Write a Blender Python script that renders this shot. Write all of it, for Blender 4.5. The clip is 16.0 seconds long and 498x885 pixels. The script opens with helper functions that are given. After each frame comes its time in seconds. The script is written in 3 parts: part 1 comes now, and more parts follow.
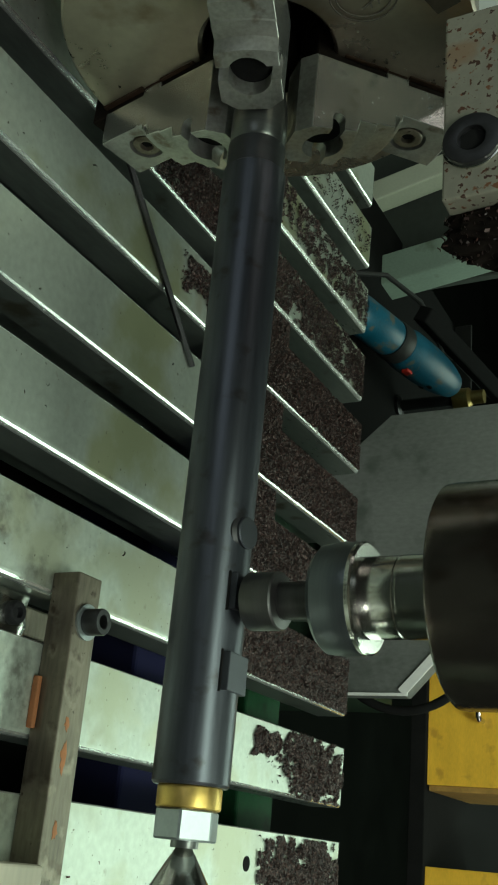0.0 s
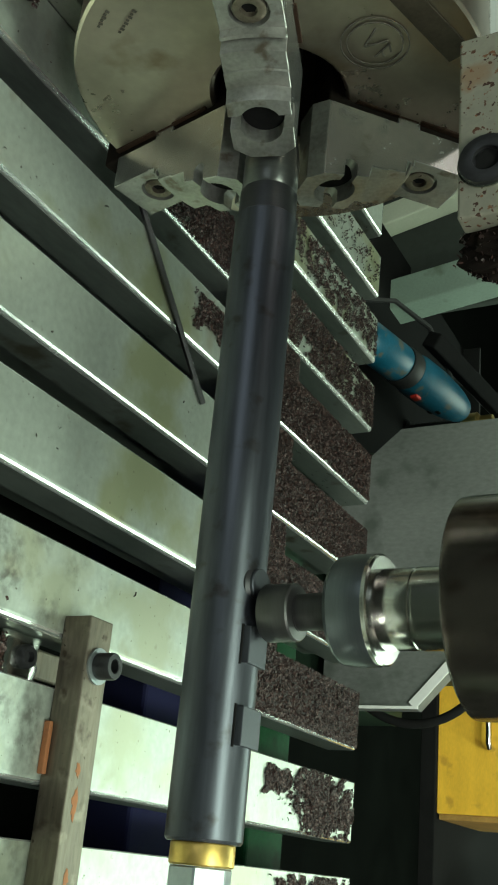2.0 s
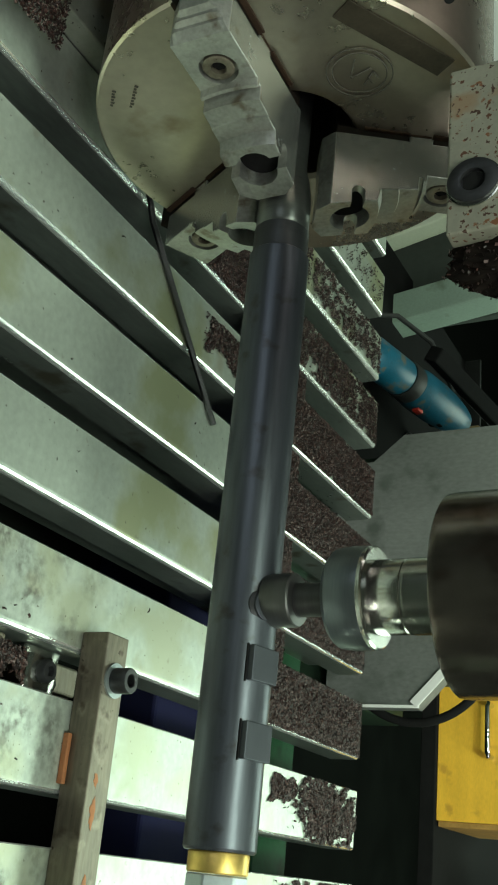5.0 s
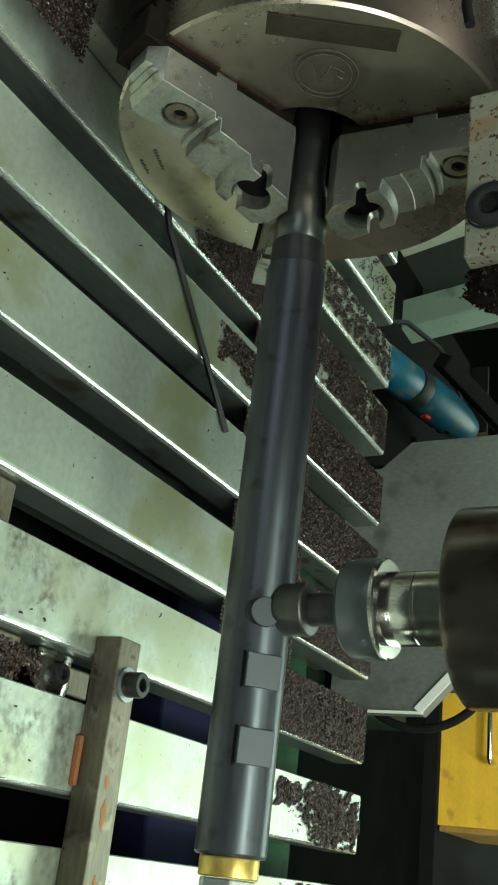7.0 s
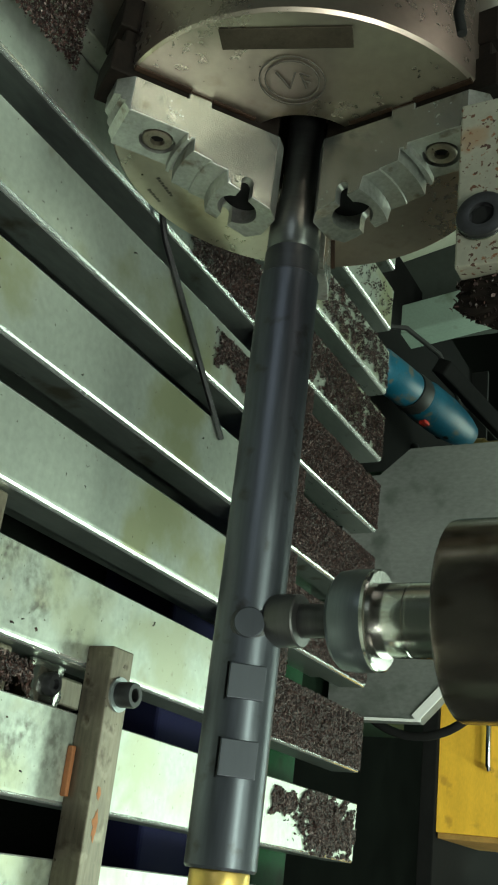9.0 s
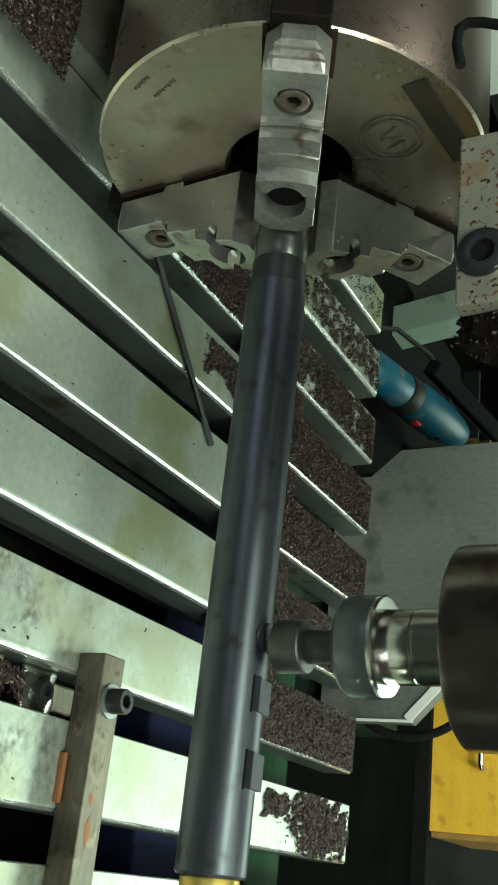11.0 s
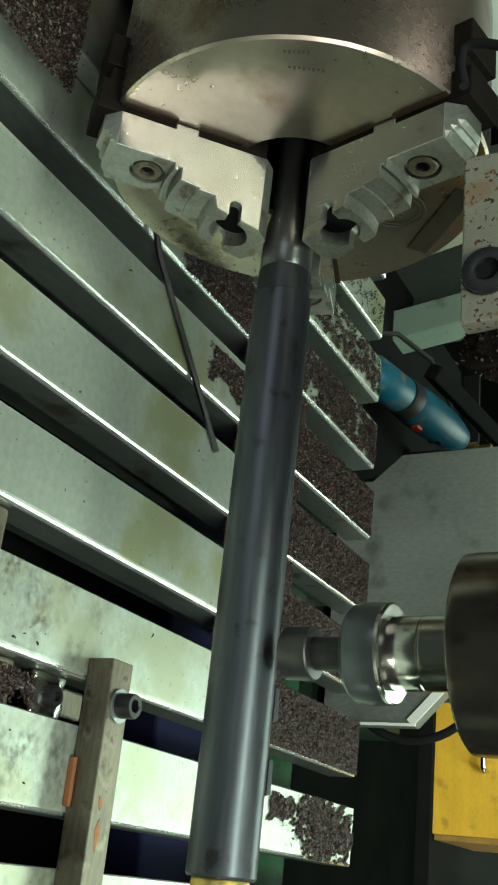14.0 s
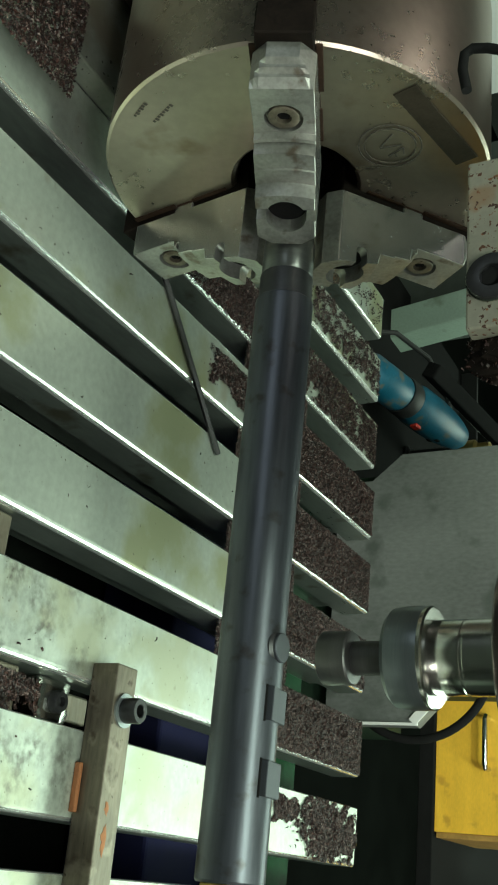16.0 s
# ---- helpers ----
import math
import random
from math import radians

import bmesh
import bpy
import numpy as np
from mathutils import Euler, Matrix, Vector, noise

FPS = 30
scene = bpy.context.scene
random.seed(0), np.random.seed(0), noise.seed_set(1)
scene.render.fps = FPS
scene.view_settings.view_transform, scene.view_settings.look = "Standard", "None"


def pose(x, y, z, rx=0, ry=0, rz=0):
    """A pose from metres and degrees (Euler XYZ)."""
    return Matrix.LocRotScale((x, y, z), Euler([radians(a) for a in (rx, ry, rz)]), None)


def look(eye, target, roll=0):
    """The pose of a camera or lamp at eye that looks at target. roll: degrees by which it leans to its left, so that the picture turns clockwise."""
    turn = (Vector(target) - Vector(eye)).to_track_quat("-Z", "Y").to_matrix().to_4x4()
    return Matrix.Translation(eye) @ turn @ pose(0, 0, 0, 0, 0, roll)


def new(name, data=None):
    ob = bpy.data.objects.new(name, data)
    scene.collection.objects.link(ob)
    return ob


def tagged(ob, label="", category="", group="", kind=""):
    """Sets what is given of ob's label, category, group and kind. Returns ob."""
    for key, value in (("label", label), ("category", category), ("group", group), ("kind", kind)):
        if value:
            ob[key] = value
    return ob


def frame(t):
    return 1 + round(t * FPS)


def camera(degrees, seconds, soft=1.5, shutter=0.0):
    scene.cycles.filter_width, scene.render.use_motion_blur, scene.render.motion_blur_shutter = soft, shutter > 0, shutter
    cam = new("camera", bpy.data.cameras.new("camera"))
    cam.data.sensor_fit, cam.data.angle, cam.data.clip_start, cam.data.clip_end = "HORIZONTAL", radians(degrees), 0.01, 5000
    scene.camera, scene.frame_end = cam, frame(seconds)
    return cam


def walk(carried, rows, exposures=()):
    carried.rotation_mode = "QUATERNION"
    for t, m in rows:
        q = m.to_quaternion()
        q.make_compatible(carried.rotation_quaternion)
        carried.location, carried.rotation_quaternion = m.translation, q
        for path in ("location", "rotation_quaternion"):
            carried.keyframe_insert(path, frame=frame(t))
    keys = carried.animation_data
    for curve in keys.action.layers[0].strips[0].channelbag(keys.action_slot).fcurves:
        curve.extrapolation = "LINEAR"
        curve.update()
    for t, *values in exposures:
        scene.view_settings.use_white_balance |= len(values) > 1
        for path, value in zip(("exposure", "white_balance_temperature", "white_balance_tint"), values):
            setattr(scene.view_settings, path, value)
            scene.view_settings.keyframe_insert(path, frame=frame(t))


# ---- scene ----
cam = camera(27.0, 16.0, soft=2.0)
PATH = [
    (0, (0.863, -1.136, 0.469), (0.118, 0.486, -0.432), 83.8),
    (0.5, (0.861, -1.139, 0.47), (0.104, 0.478, -0.431), 83.6),
    (1, (0.858, -1.141, 0.47), (0.097, 0.472, -0.436), 83.4),
    (1.5, (0.85, -1.144, 0.47), (0.08, 0.462, -0.439), 83.3),
    (2, (0.844, -1.145, 0.468), (0.075, 0.46, -0.442), 83.4),
    (2.5, (0.842, -1.148, 0.468), (0.07, 0.456, -0.444), 83.3),
    (3, (0.841, -1.15, 0.471), (0.069, 0.457, -0.434), 83.5),
    (3.5, (0.844, -1.155, 0.474), (0.073, 0.452, -0.434), 83.6),
    (4, (0.847, -1.165, 0.473), (0.075, 0.44, -0.438), 83.6),
    (6.5, (0.836, -1.194, 0.484), (0.051, 0.406, -0.424), 83.9),
    (7, (0.841, -1.197, 0.477), (0.068, 0.403, -0.441), 84.6),
    (7.5, (0.836, -1.2, 0.483), (0.058, 0.4, -0.431), 84.6),
    (8, (0.837, -1.199, 0.482), (0.049, 0.398, -0.428), 84.3),
    (8.5, (0.836, -1.197, 0.482), (0.055, 0.402, -0.432), 84.7),
    (9, (0.835, -1.193, 0.481), (0.057, 0.403, -0.439), 84.6),
    (11.5, (0.83, -1.201, 0.489), (0.054, 0.404, -0.418), 84.2),
    (12, (0.832, -1.202, 0.489), (0.054, 0.403, -0.417), 84.0),
    (12.5, (0.832, -1.202, 0.488), (0.057, 0.403, -0.419), 84.1),
    (13, (0.832, -1.204, 0.488), (0.056, 0.401, -0.417), 84.2),
    (13.5, (0.832, -1.206, 0.487), (0.052, 0.394, -0.425), 84.1),
    (14, (0.832, -1.21, 0.488), (0.05, 0.391, -0.421), 84.0),
    (14.5, (0.833, -1.211, 0.487), (0.041, 0.385, -0.422), 83.8),
    (15, (0.832, -1.215, 0.487), (0.041, 0.382, -0.421), 83.8),
    (15.5, (0.829, -1.216, 0.485), (0.04, 0.384, -0.42), 83.9),
    (16, (0.828, -1.214, 0.484), (0.05, 0.392, -0.419), 83.6),
]
walk(cam, [(t, look(e, a, r)) for t, e, a, r in PATH],
     [(0, -0.50), (0.5, -0.38), (1, -0.18), (1.5, 0.10), (4, 0.14), (16, 0.20)])

# ---- world and light ----
def make_world():
    w = bpy.data.worlds.new("world")
    scene.world = w
    w.use_nodes = True
    bg = w.node_tree.nodes["Background"]
    bg.inputs["Color"].default_value = (0.75, 0.95, 0.82, 1)
    bg.inputs["Strength"].default_value = 0.06


def area_lamp(name, eye, target, sx, sy, watts, color):
    d = bpy.data.lights.new(name, "AREA")
    d.shape, d.size, d.size_y, d.energy, d.color = "RECTANGLE", sx, sy, watts, color
    ob = new(name, d)
    ob.matrix_world = look(eye, target)
    return ob


make_world()
TUBE = (0.82, 1.0, 0.80)
area_lamp("window_light", (1.15, 2.4, 1.85), (0.5, -0.4, 0.0), 3.6, 1.1, 76, (0.77, 1.0, 0.81))
area_lamp("side_window_light", (3.3, -1.0, 1.3), (0.4, -0.6, 0.1), 1.3, 1.1, 8, (1.0, 0.96, 0.88))
area_lamp("ceiling_tube_and_fill", (0.98, -1.55, 2.15), (0.7, 0.0, 0.0), 1.5, 0.22, 38, TUBE)
# unseen fill lamp, added to brighten the bar tops and the drawer
area_lamp("ceiling_tube_and_fill", (1.45, -0.45, 2.15), (0.65, -0.3, 0.0), 1.3, 0.22, 32, TUBE)
area_lamp("ceiling_tube_and_fill", (-1.30, -1.05, 2.3), (0.2, -0.70, 0.3), 1.5, 0.12, 3, (1.0, 0.95, 0.86))
area_lamp("ceiling_tube_and_fill", (2.30, -2.33, 2.15), (0.37, -0.70, 0.2), 0.6, 0.40, 30, (0.95, 1.0, 0.93))
area_lamp("south_window_light", (-0.35, -2.9, 0.55), (0.6, -0.6, 0.15), 1.3, 1.0, 6, (0.82, 0.95, 1.0))


# ---- materials ----
def mat(name, color, rough=0.5, metal=0.0, vary=0.2, scale=12.0, bump=0.1, fine=180.0, stain=None, stain_at=0.6,
        stretch=(1, 1, 1), rough_vary=0.12, specks=None, brushed=0.0, spec=0.5):
    """Principled surface with blotches, grain, optional stains with soft borders."""
    m = bpy.data.materials.new(name)
    m.use_nodes = True
    nt = m.node_tree
    n, l = nt.nodes, nt.links
    b = n["Principled BSDF"]
    tc = n.new("ShaderNodeTexCoord")
    mp = n.new("ShaderNodeMapping")
    mp.inputs["Scale"].default_value = stretch
    l.new(tc.outputs["Object"], mp.inputs["Vector"])
    big = n.new("ShaderNodeTexNoise")
    big.inputs["Scale"].default_value, big.inputs["Detail"].default_value = scale, 5
    small = n.new("ShaderNodeTexNoise")
    small.inputs["Scale"].default_value, small.inputs["Detail"].default_value = fine, 4
    for t in (big, small):
        l.new(mp.outputs["Vector"], t.inputs["Vector"])
    mix = n.new("ShaderNodeMix")
    mix.data_type = "FLOAT"
    mix.inputs[0].default_value = 0.4
    l.new(big.outputs["Fac"], mix.inputs[2])
    l.new(small.outputs["Fac"], mix.inputs[3])
    ramp = n.new("ShaderNodeValToRGB")
    ramp.color_ramp.elements[0].position, ramp.color_ramp.elements[1].position = 0.3, 0.7
    ramp.color_ramp.elements[0].color = (*[c * (1 - vary) for c in color], 1)
    ramp.color_ramp.elements[1].color = (*[min(1, c * (1 + vary)) for c in color], 1)
    l.new(mix.outputs[0], ramp.inputs["Fac"])
    col = ramp.outputs["Color"]
    if stain:
        sn = n.new("ShaderNodeTexNoise")
        sn.inputs["Scale"].default_value, sn.inputs["Detail"].default_value = scale * 1.7, 8
        l.new(tc.outputs["Object"], sn.inputs["Vector"])
        sr = n.new("ShaderNodeValToRGB")
        sr.color_ramp.elements[0].position, sr.color_ramp.elements[1].position = stain_at, min(1, stain_at + 0.1)
        l.new(sn.outputs["Fac"], sr.inputs["Fac"])
        mx = n.new("ShaderNodeMix")
        mx.data_type = "RGBA"
        l.new(sr.outputs["Color"], mx.inputs[0])
        l.new(col, mx.inputs[6])
        mx.inputs[7].default_value = (*stain, 1)
        col = mx.outputs[2]
    if specks:
        for sc, at, dark in specks:
            sp = n.new("ShaderNodeTexNoise")
            sp.inputs["Scale"].default_value, sp.inputs["Detail"].default_value = sc, 3
            l.new(tc.outputs["Object"], sp.inputs["Vector"])
            sq = n.new("ShaderNodeValToRGB")
            sq.color_ramp.elements[0].position, sq.color_ramp.elements[1].position = at, at + (0.035 if sc > 100 else 0.13)
            l.new(sp.outputs["Fac"], sq.inputs["Fac"])
            sm = n.new("ShaderNodeMix")
            sm.data_type = "RGBA"
            l.new(sq.outputs["Color"], sm.inputs[0])
            l.new(col, sm.inputs[6])
            sm.inputs[7].default_value = (*dark, 1)
            col = sm.outputs[2]
    if brushed:
        tg = n.new("ShaderNodeTangent")
        tg.direction_type, tg.axis = "RADIAL", "X"
        l.new(tg.outputs["Tangent"], b.inputs["Tangent"])
        b.inputs["Anisotropic"].default_value = brushed
    l.new(col, b.inputs["Base Color"])
    rr = n.new("ShaderNodeMapRange")
    rr.inputs["To Min"].default_value, rr.inputs["To Max"].default_value = max(0.03, rough - rough_vary), min(1, rough + rough_vary)
    l.new(mix.outputs[0], rr.inputs["Value"])
    l.new(rr.outputs["Result"], b.inputs["Roughness"])
    b.inputs["Metallic"].default_value = metal
    b.inputs["Specular IOR Level"].default_value = spec
    bp = n.new("ShaderNodeBump")
    bp.inputs["Strength"].default_value, bp.inputs["Distance"].default_value = bump, 0.002
    l.new(mix.outputs[0], bp.inputs["Height"])
    l.new(bp.outputs["Normal"], b.inputs["Normal"])
    return m


def chip_material():
    """Each chip takes its own tone, from oily black over red brown to a pale painted glint."""
    m = mat("brown_chip", (0.03, 0.014, 0.012), 0.46, 0.15, 0.5, 160, 0.1, 900, spec=0.35)
    n, l = m.node_tree.nodes, m.node_tree.links
    g = n.new("ShaderNodeNewGeometry")
    r = n.new("ShaderNodeValToRGB")
    cr = r.color_ramp
    cr.elements[0].position, cr.elements[0].color = 0.0, (0.008, 0.0055, 0.0055, 1)
    cr.elements[1].position, cr.elements[1].color = 1.0, (0.17, 0.125, 0.115, 1)
    for at, col in ((0.55, (0.022, 0.0105, 0.0095, 1)), (0.86, (0.060, 0.026, 0.021, 1))):
        e = cr.elements.new(at)
        e.color = col
    l.new(g.outputs["Random Per Island"], r.inputs["Fac"])
    l.new(r.outputs["Color"], n["Principled BSDF"].inputs["Base Color"])
    return m


M_BAR = mat("ground_steel", (0.53, 0.585, 0.515), 0.40, 0.65, 0.20, 5, 0.07, 150, (0.39, 0.41, 0.26), 0.52,
            specks=((190, 0.70, (0.14, 0.13, 0.10)), (60, 0.695, (0.27, 0.25, 0.19)), (21, 0.665, (0.40, 0.385, 0.29)), (7.5, 0.64, (0.40, 0.40, 0.29))))
M_BAR_DIRTY = mat("ground_steel_dirty", (0.49, 0.54, 0.475), 0.42, 0.62, 0.22, 6, 0.07, 150, (0.42, 0.44, 0.33), 0.52,
                  specks=((210, 0.69, (0.14, 0.13, 0.10)), (70, 0.66, (0.30, 0.29, 0.22)), (26, 0.61, (0.40, 0.405, 0.31)), (9, 0.60, (0.38, 0.39, 0.30))))


def grime_near(m, y_from, y_to, color):
    """Smeared workshop dirt on one stretch of the bars, broken up by noise."""
    n, l = m.node_tree.nodes, m.node_tree.links
    b = n["Principled BSDF"]
    old = b.inputs["Base Color"].links[0].from_socket
    tc = n.new("ShaderNodeTexCoord")
    sep = n.new("ShaderNodeSeparateXYZ")
    l.new(tc.outputs["Object"], sep.inputs["Vector"])
    run = n.new("ShaderNodeMapRange")
    run.inputs["From Min"].default_value, run.inputs["From Max"].default_value = y_from, y_to
    l.new(sep.outputs["Y"], run.inputs["Value"])
    last = run.outputs["Result"]
    for scale, lo, hi in ((34, 0.40, 0.68), (130, 0.36, 0.62)):
        t = n.new("ShaderNodeTexNoise")
        t.inputs["Scale"].default_value, t.inputs["Detail"].default_value = scale, 8
        l.new(tc.outputs["Object"], t.inputs["Vector"])
        r = n.new("ShaderNodeMapRange")
        r.inputs["From Min"].default_value, r.inputs["From Max"].default_value = lo, hi
        l.new(t.outputs["Fac"], r.inputs["Value"])
        k = n.new("ShaderNodeMath")
        k.operation = "MULTIPLY"
        l.new(last, k.inputs[0])
        l.new(r.outputs["Result"], k.inputs[1])
        last = k.outputs[0]
    mx = n.new("ShaderNodeMix")
    mx.data_type = "RGBA"
    l.new(last, mx.inputs[0])
    l.new(old, mx.inputs[6])
    mx.inputs[7].default_value = (*color, 1)
    l.new(mx.outputs[2], b.inputs["Base Color"])


grime_near(M_BAR_DIRTY, 0.02, -0.12, (0.13, 0.125, 0.105))
# bar steel darkened: shade of the slot walls is put into the colour
M_SLOT_SHADE = mat("shaded_slot_wall", (0.30, 0.335, 0.305), 0.30, 0.85, 0.25, 12, 0.05, 160, (0.16, 0.15, 0.11), 0.60, stretch=(1, 0.3, 1))
# smoother, lighter steel: the bevel's highlight is helped by its colour
M_EDGE_HIGHLIGHT = mat("bar_edge_highlight", (0.82, 0.85, 0.82), 0.24, 0.85, 0.08, 20, 0.0, 200)
M_CHIP = chip_material()
M_SHAFT = mat("blued_steel", (0.078, 0.084, 0.099), 0.37, 0.8, 0.35, 34, 0.03, 300, (0.048, 0.046, 0.048), 0.60, stretch=(0.09, 1, 1), rough_vary=0.12)
M_FLAT = mat("milled_flat", (0.054, 0.058, 0.068), 0.48, 0.75, 0.1, 60, 0.05, 700, stretch=(1, 6, 6))
M_JOURNAL = mat("turned_journal", (0.15, 0.155, 0.15), 0.32, 0.85, 0.15, 30, 0.03, 300, stretch=(8, 1, 1))
M_BRASS = mat("brass", (0.72, 0.50, 0.15), 0.42, 1.0, 0.12, 50, 0.03, 400)
M_NUT = mat("zinc_nut", (0.34, 0.38, 0.39), 0.42, 0.8, 0.12, 60, 0.05, 500)
M_CHUCK = mat("chuck_steel", (0.40, 0.34, 0.28), 0.28, 0.95, 0.14, 9, 0.006, 120, (0.26, 0.20, 0.145), 0.60, brushed=0.75, rough_vary=0.05)
M_JAW = mat("jaw_steel", (0.33, 0.33, 0.305), 0.36, 0.7, 0.35, 35, 0.16, 320, (0.16, 0.13, 0.10), 0.60)
M_DARK = mat("black_oxide", (0.03, 0.03, 0.032), 0.4, 0.5, 0.3, 60, 0.05, 500)
# plain black for rubber parts; also paints the shade inside holes
M_HOLE = mat("black_and_shade", (0.010, 0.010, 0.010), 0.9, 0.0, 0.3, 60, 0.05, 400, spec=0.08)
M_GRIME = mat("rusty_grime", (0.030, 0.016, 0.010), 0.8, 0.0, 0.5, 40, 0.3, 400, spec=0.15)
M_SLIDE = mat("near_black_slide", (0.0075, 0.0050, 0.0038), 0.75, 0.0, 0.7, 60, 0.3, 400, spec=0.1)
M_JAW_SIDE = mat("ground_jaw_side", (0.37, 0.375, 0.36), 0.26, 0.85, 0.15, 30, 0.04, 300, (0.26, 0.24, 0.20), 0.62, rough_vary=0.06)
M_BAND = mat("dark_turned_band", (0.050, 0.052, 0.056), 0.42, 0.7, 0.2, 30, 0.03, 300, stretch=(8, 1, 1))
M_HOUSING = mat("dark_brown_casting", (0.040, 0.030, 0.022), 0.6, 0.1, 0.4, 20, 0.2, 200, spec=0.2)
M_PLATE = mat("name_plate", (0.038, 0.031, 0.022), 0.8, 0.0, 0.4, 60, 0.1, 400, spec=0.08)
M_ENGRAVE = mat("engraved_line", (0.075, 0.066, 0.052), 0.7, 0.0, 0.2, 60, 0.05, 400)
M_QUILL = mat("quill_steel", (0.20, 0.17, 0.15), 0.21, 0.95, 0.35, 26, 0.05, 260, (0.13, 0.10, 0.085), 0.56, stretch=(1, 1, 0.22), rough_vary=0.09)
M_NOSE = mat("polished_steel", (0.62, 0.62, 0.58), 0.2, 1.0, 0.1, 20, 0.02, 260, stretch=(0.4, 0.4, 6), rough_vary=0.05)
M_COLLAR = mat("collet_nut_steel", (0.14, 0.16, 0.165), 0.34, 0.8, 0.15, 20, 0.02, 200, stretch=(0.4, 0.4, 5))
M_CUT = mat("cutter_steel", (0.075, 0.075, 0.072), 0.42, 0.7, 0.2, 40, 0.05, 300, stretch=(0.4, 0.4, 5))
M_STRAP = mat("brown_steel", (0.165, 0.142, 0.108), 0.40, 0.65, 0.55, 34, 0.22, 300, (0.23, 0.20, 0.155), 0.55, stretch=(0.16, 1, 1),
              specks=((150, 0.68, (0.06, 0.045, 0.03)), (60, 0.60, (0.085, 0.066, 0.045))))
M_ORANGE = mat("orange_paint", (0.33, 0.125, 0.045), 0.7, 0.0, 0.2, 60, 0.1, 400)
M_RUST = mat("rusted_plate", (0.25, 0.24, 0.19), 0.55, 0.35, 0.2, 24, 0.2, 300, (0.24, 0.17, 0.11), 0.62,
             specks=((180, 0.635, (0.17, 0.070, 0.03)), (240, 0.63, (0.085, 0.032, 0.014)), (300, 0.64, (0.05, 0.02, 0.012))))
M_COLUMN = mat("painted_grey_plate", (0.245, 0.255, 0.245), 0.36, 0.45, 0.32, 7, 0.06, 200, (0.15, 0.165, 0.15), 0.55, stretch=(1, 1, 0.5))
# almost white and matt: the chamfer's reflection is put into the colour
M_CHAMFER = mat("chamfer_highlight", (0.85, 0.85, 0.83), 0.35, 0.1, 0.05, 20, 0.02, 200)
M_GREEN = mat("green_machine_paint", (0.025, 0.080, 0.040), 0.5, 0.0, 0.2, 10, 0.06, 200, (0.03, 0.06, 0.035), 0.62, spec=0.3)
M_TRAY = mat("tray_green", (0.009, 0.048, 0.020), 0.65, 0.0, 0.35, 9, 0.06, 150, (0.008, 0.026, 0.012), 0.55, spec=0.1)
M_SUMP = mat("oily_sump_green", (0.008, 0.013, 0.0085), 0.75, 0.0, 0.5, 9, 0.06, 150, spec=0.1)
M_PALE = mat("pale_green_paint", (0.26, 0.34, 0.28), 0.5, 0.0, 0.15, 10, 0.06, 200, (0.16, 0.20, 0.15), 0.62)
M_DGREEN = mat("dark_green_paint", (0.018, 0.036, 0.022), 0.55, 0.0, 0.3, 8, 0.06, 200, spec=0.25)
M_CREAM = mat("cream_paint", (0.55, 0.58, 0.46), 0.5, 0.0, 0.1, 9, 0.05, 200)
M_BLUE = mat("blue_paint", (0.003, 0.0035, 0.042), 0.9, 0.0, 0.2, 12, 0.05, 200)
M_TEAL = mat("teal_plastic", (0.006, 0.10, 0.165), 0.42, 0.0, 0.35, 24, 0.04, 300, (0.12, 0.12, 0.10), 0.57)
M_RUBBER = mat("black_rubber", (0.018, 0.018, 0.018), 0.55, 0.0, 0.3, 40, 0.05, 300)
M_RED = mat("red_plastic", (0.5, 0.03, 0.02), 0.4, 0.0, 0.1, 40, 0.02, 300)
M_PLY = mat("orange_plywood", (0.90, 0.50, 0.05), 0.42, 0.0, 0.16, 14, 0.05, 120, (0.64, 0.33, 0.04), 0.6, stretch=(1, 1, 3))
M_PLYEDGE = mat("plywood_edge", (0.36, 0.20, 0.05), 0.6, 0.0, 0.3, 40, 0.1, 200)
M_CHROME = mat("chrome", (0.75, 0.75, 0.75), 0.12, 1.0, 0.05, 30, 0.01, 200)
# near-black floor; also paints the shade on the table base
M_FLOOR = mat("oily_floor_and_shade", (0.0045, 0.0055, 0.0045), 0.8, 0.0, 0.5, 6, 0.2, 90, spec=0.05)
M_PLATEN = mat("dull_oily_steel", (0.20, 0.215, 0.18), 0.48, 0.4, 0.3, 9, 0.1, 150, (0.17, 0.15, 0.11), 0.56, specks=((150, 0.68, (0.05, 0.045, 0.035)),))
M_WALL = mat("dim_workshop_wall", (0.055, 0.065, 0.055), 0.8, 0.0, 0.25, 2, 0.1, 60)
M_WHITE = mat("white_wall", (0.8, 0.8, 0.78), 0.7, 0.0, 0.05, 3, 0.05, 60)
M_BRASSY = mat("dull_brass", (0.35, 0.26, 0.09), 0.4, 0.8, 0.2, 40, 0.05, 300)
M_BLOCK = mat("pale_wood", (0.55, 0.50, 0.40), 0.6, 0.0, 0.15, 20, 0.1, 200, stretch=(0.2, 1, 1))


# ---- mesh helpers ----
def obj(name, bm, material, smooth=False):
    me = bpy.data.meshes.new(name)
    bmesh.ops.recalc_face_normals(bm, faces=bm.faces)
    bm.to_mesh(me)
    bm.free()
    me.materials.append(material)
    if smooth:
        me.polygons.foreach_set("use_smooth", [True] * len(me.polygons))
        me.set_sharp_from_angle(angle=radians(38))
    return new(name, me)


def part(name, bm, material, parent, label="", smooth=False):
    ob = obj(name, bm, material, smooth)
    ob.parent = parent
    if label:
        tagged(ob, label)
    return ob


def empty(name, x=0, y=0, z=0):
    e = new(name)
    e.location = (x, y, z)
    return e


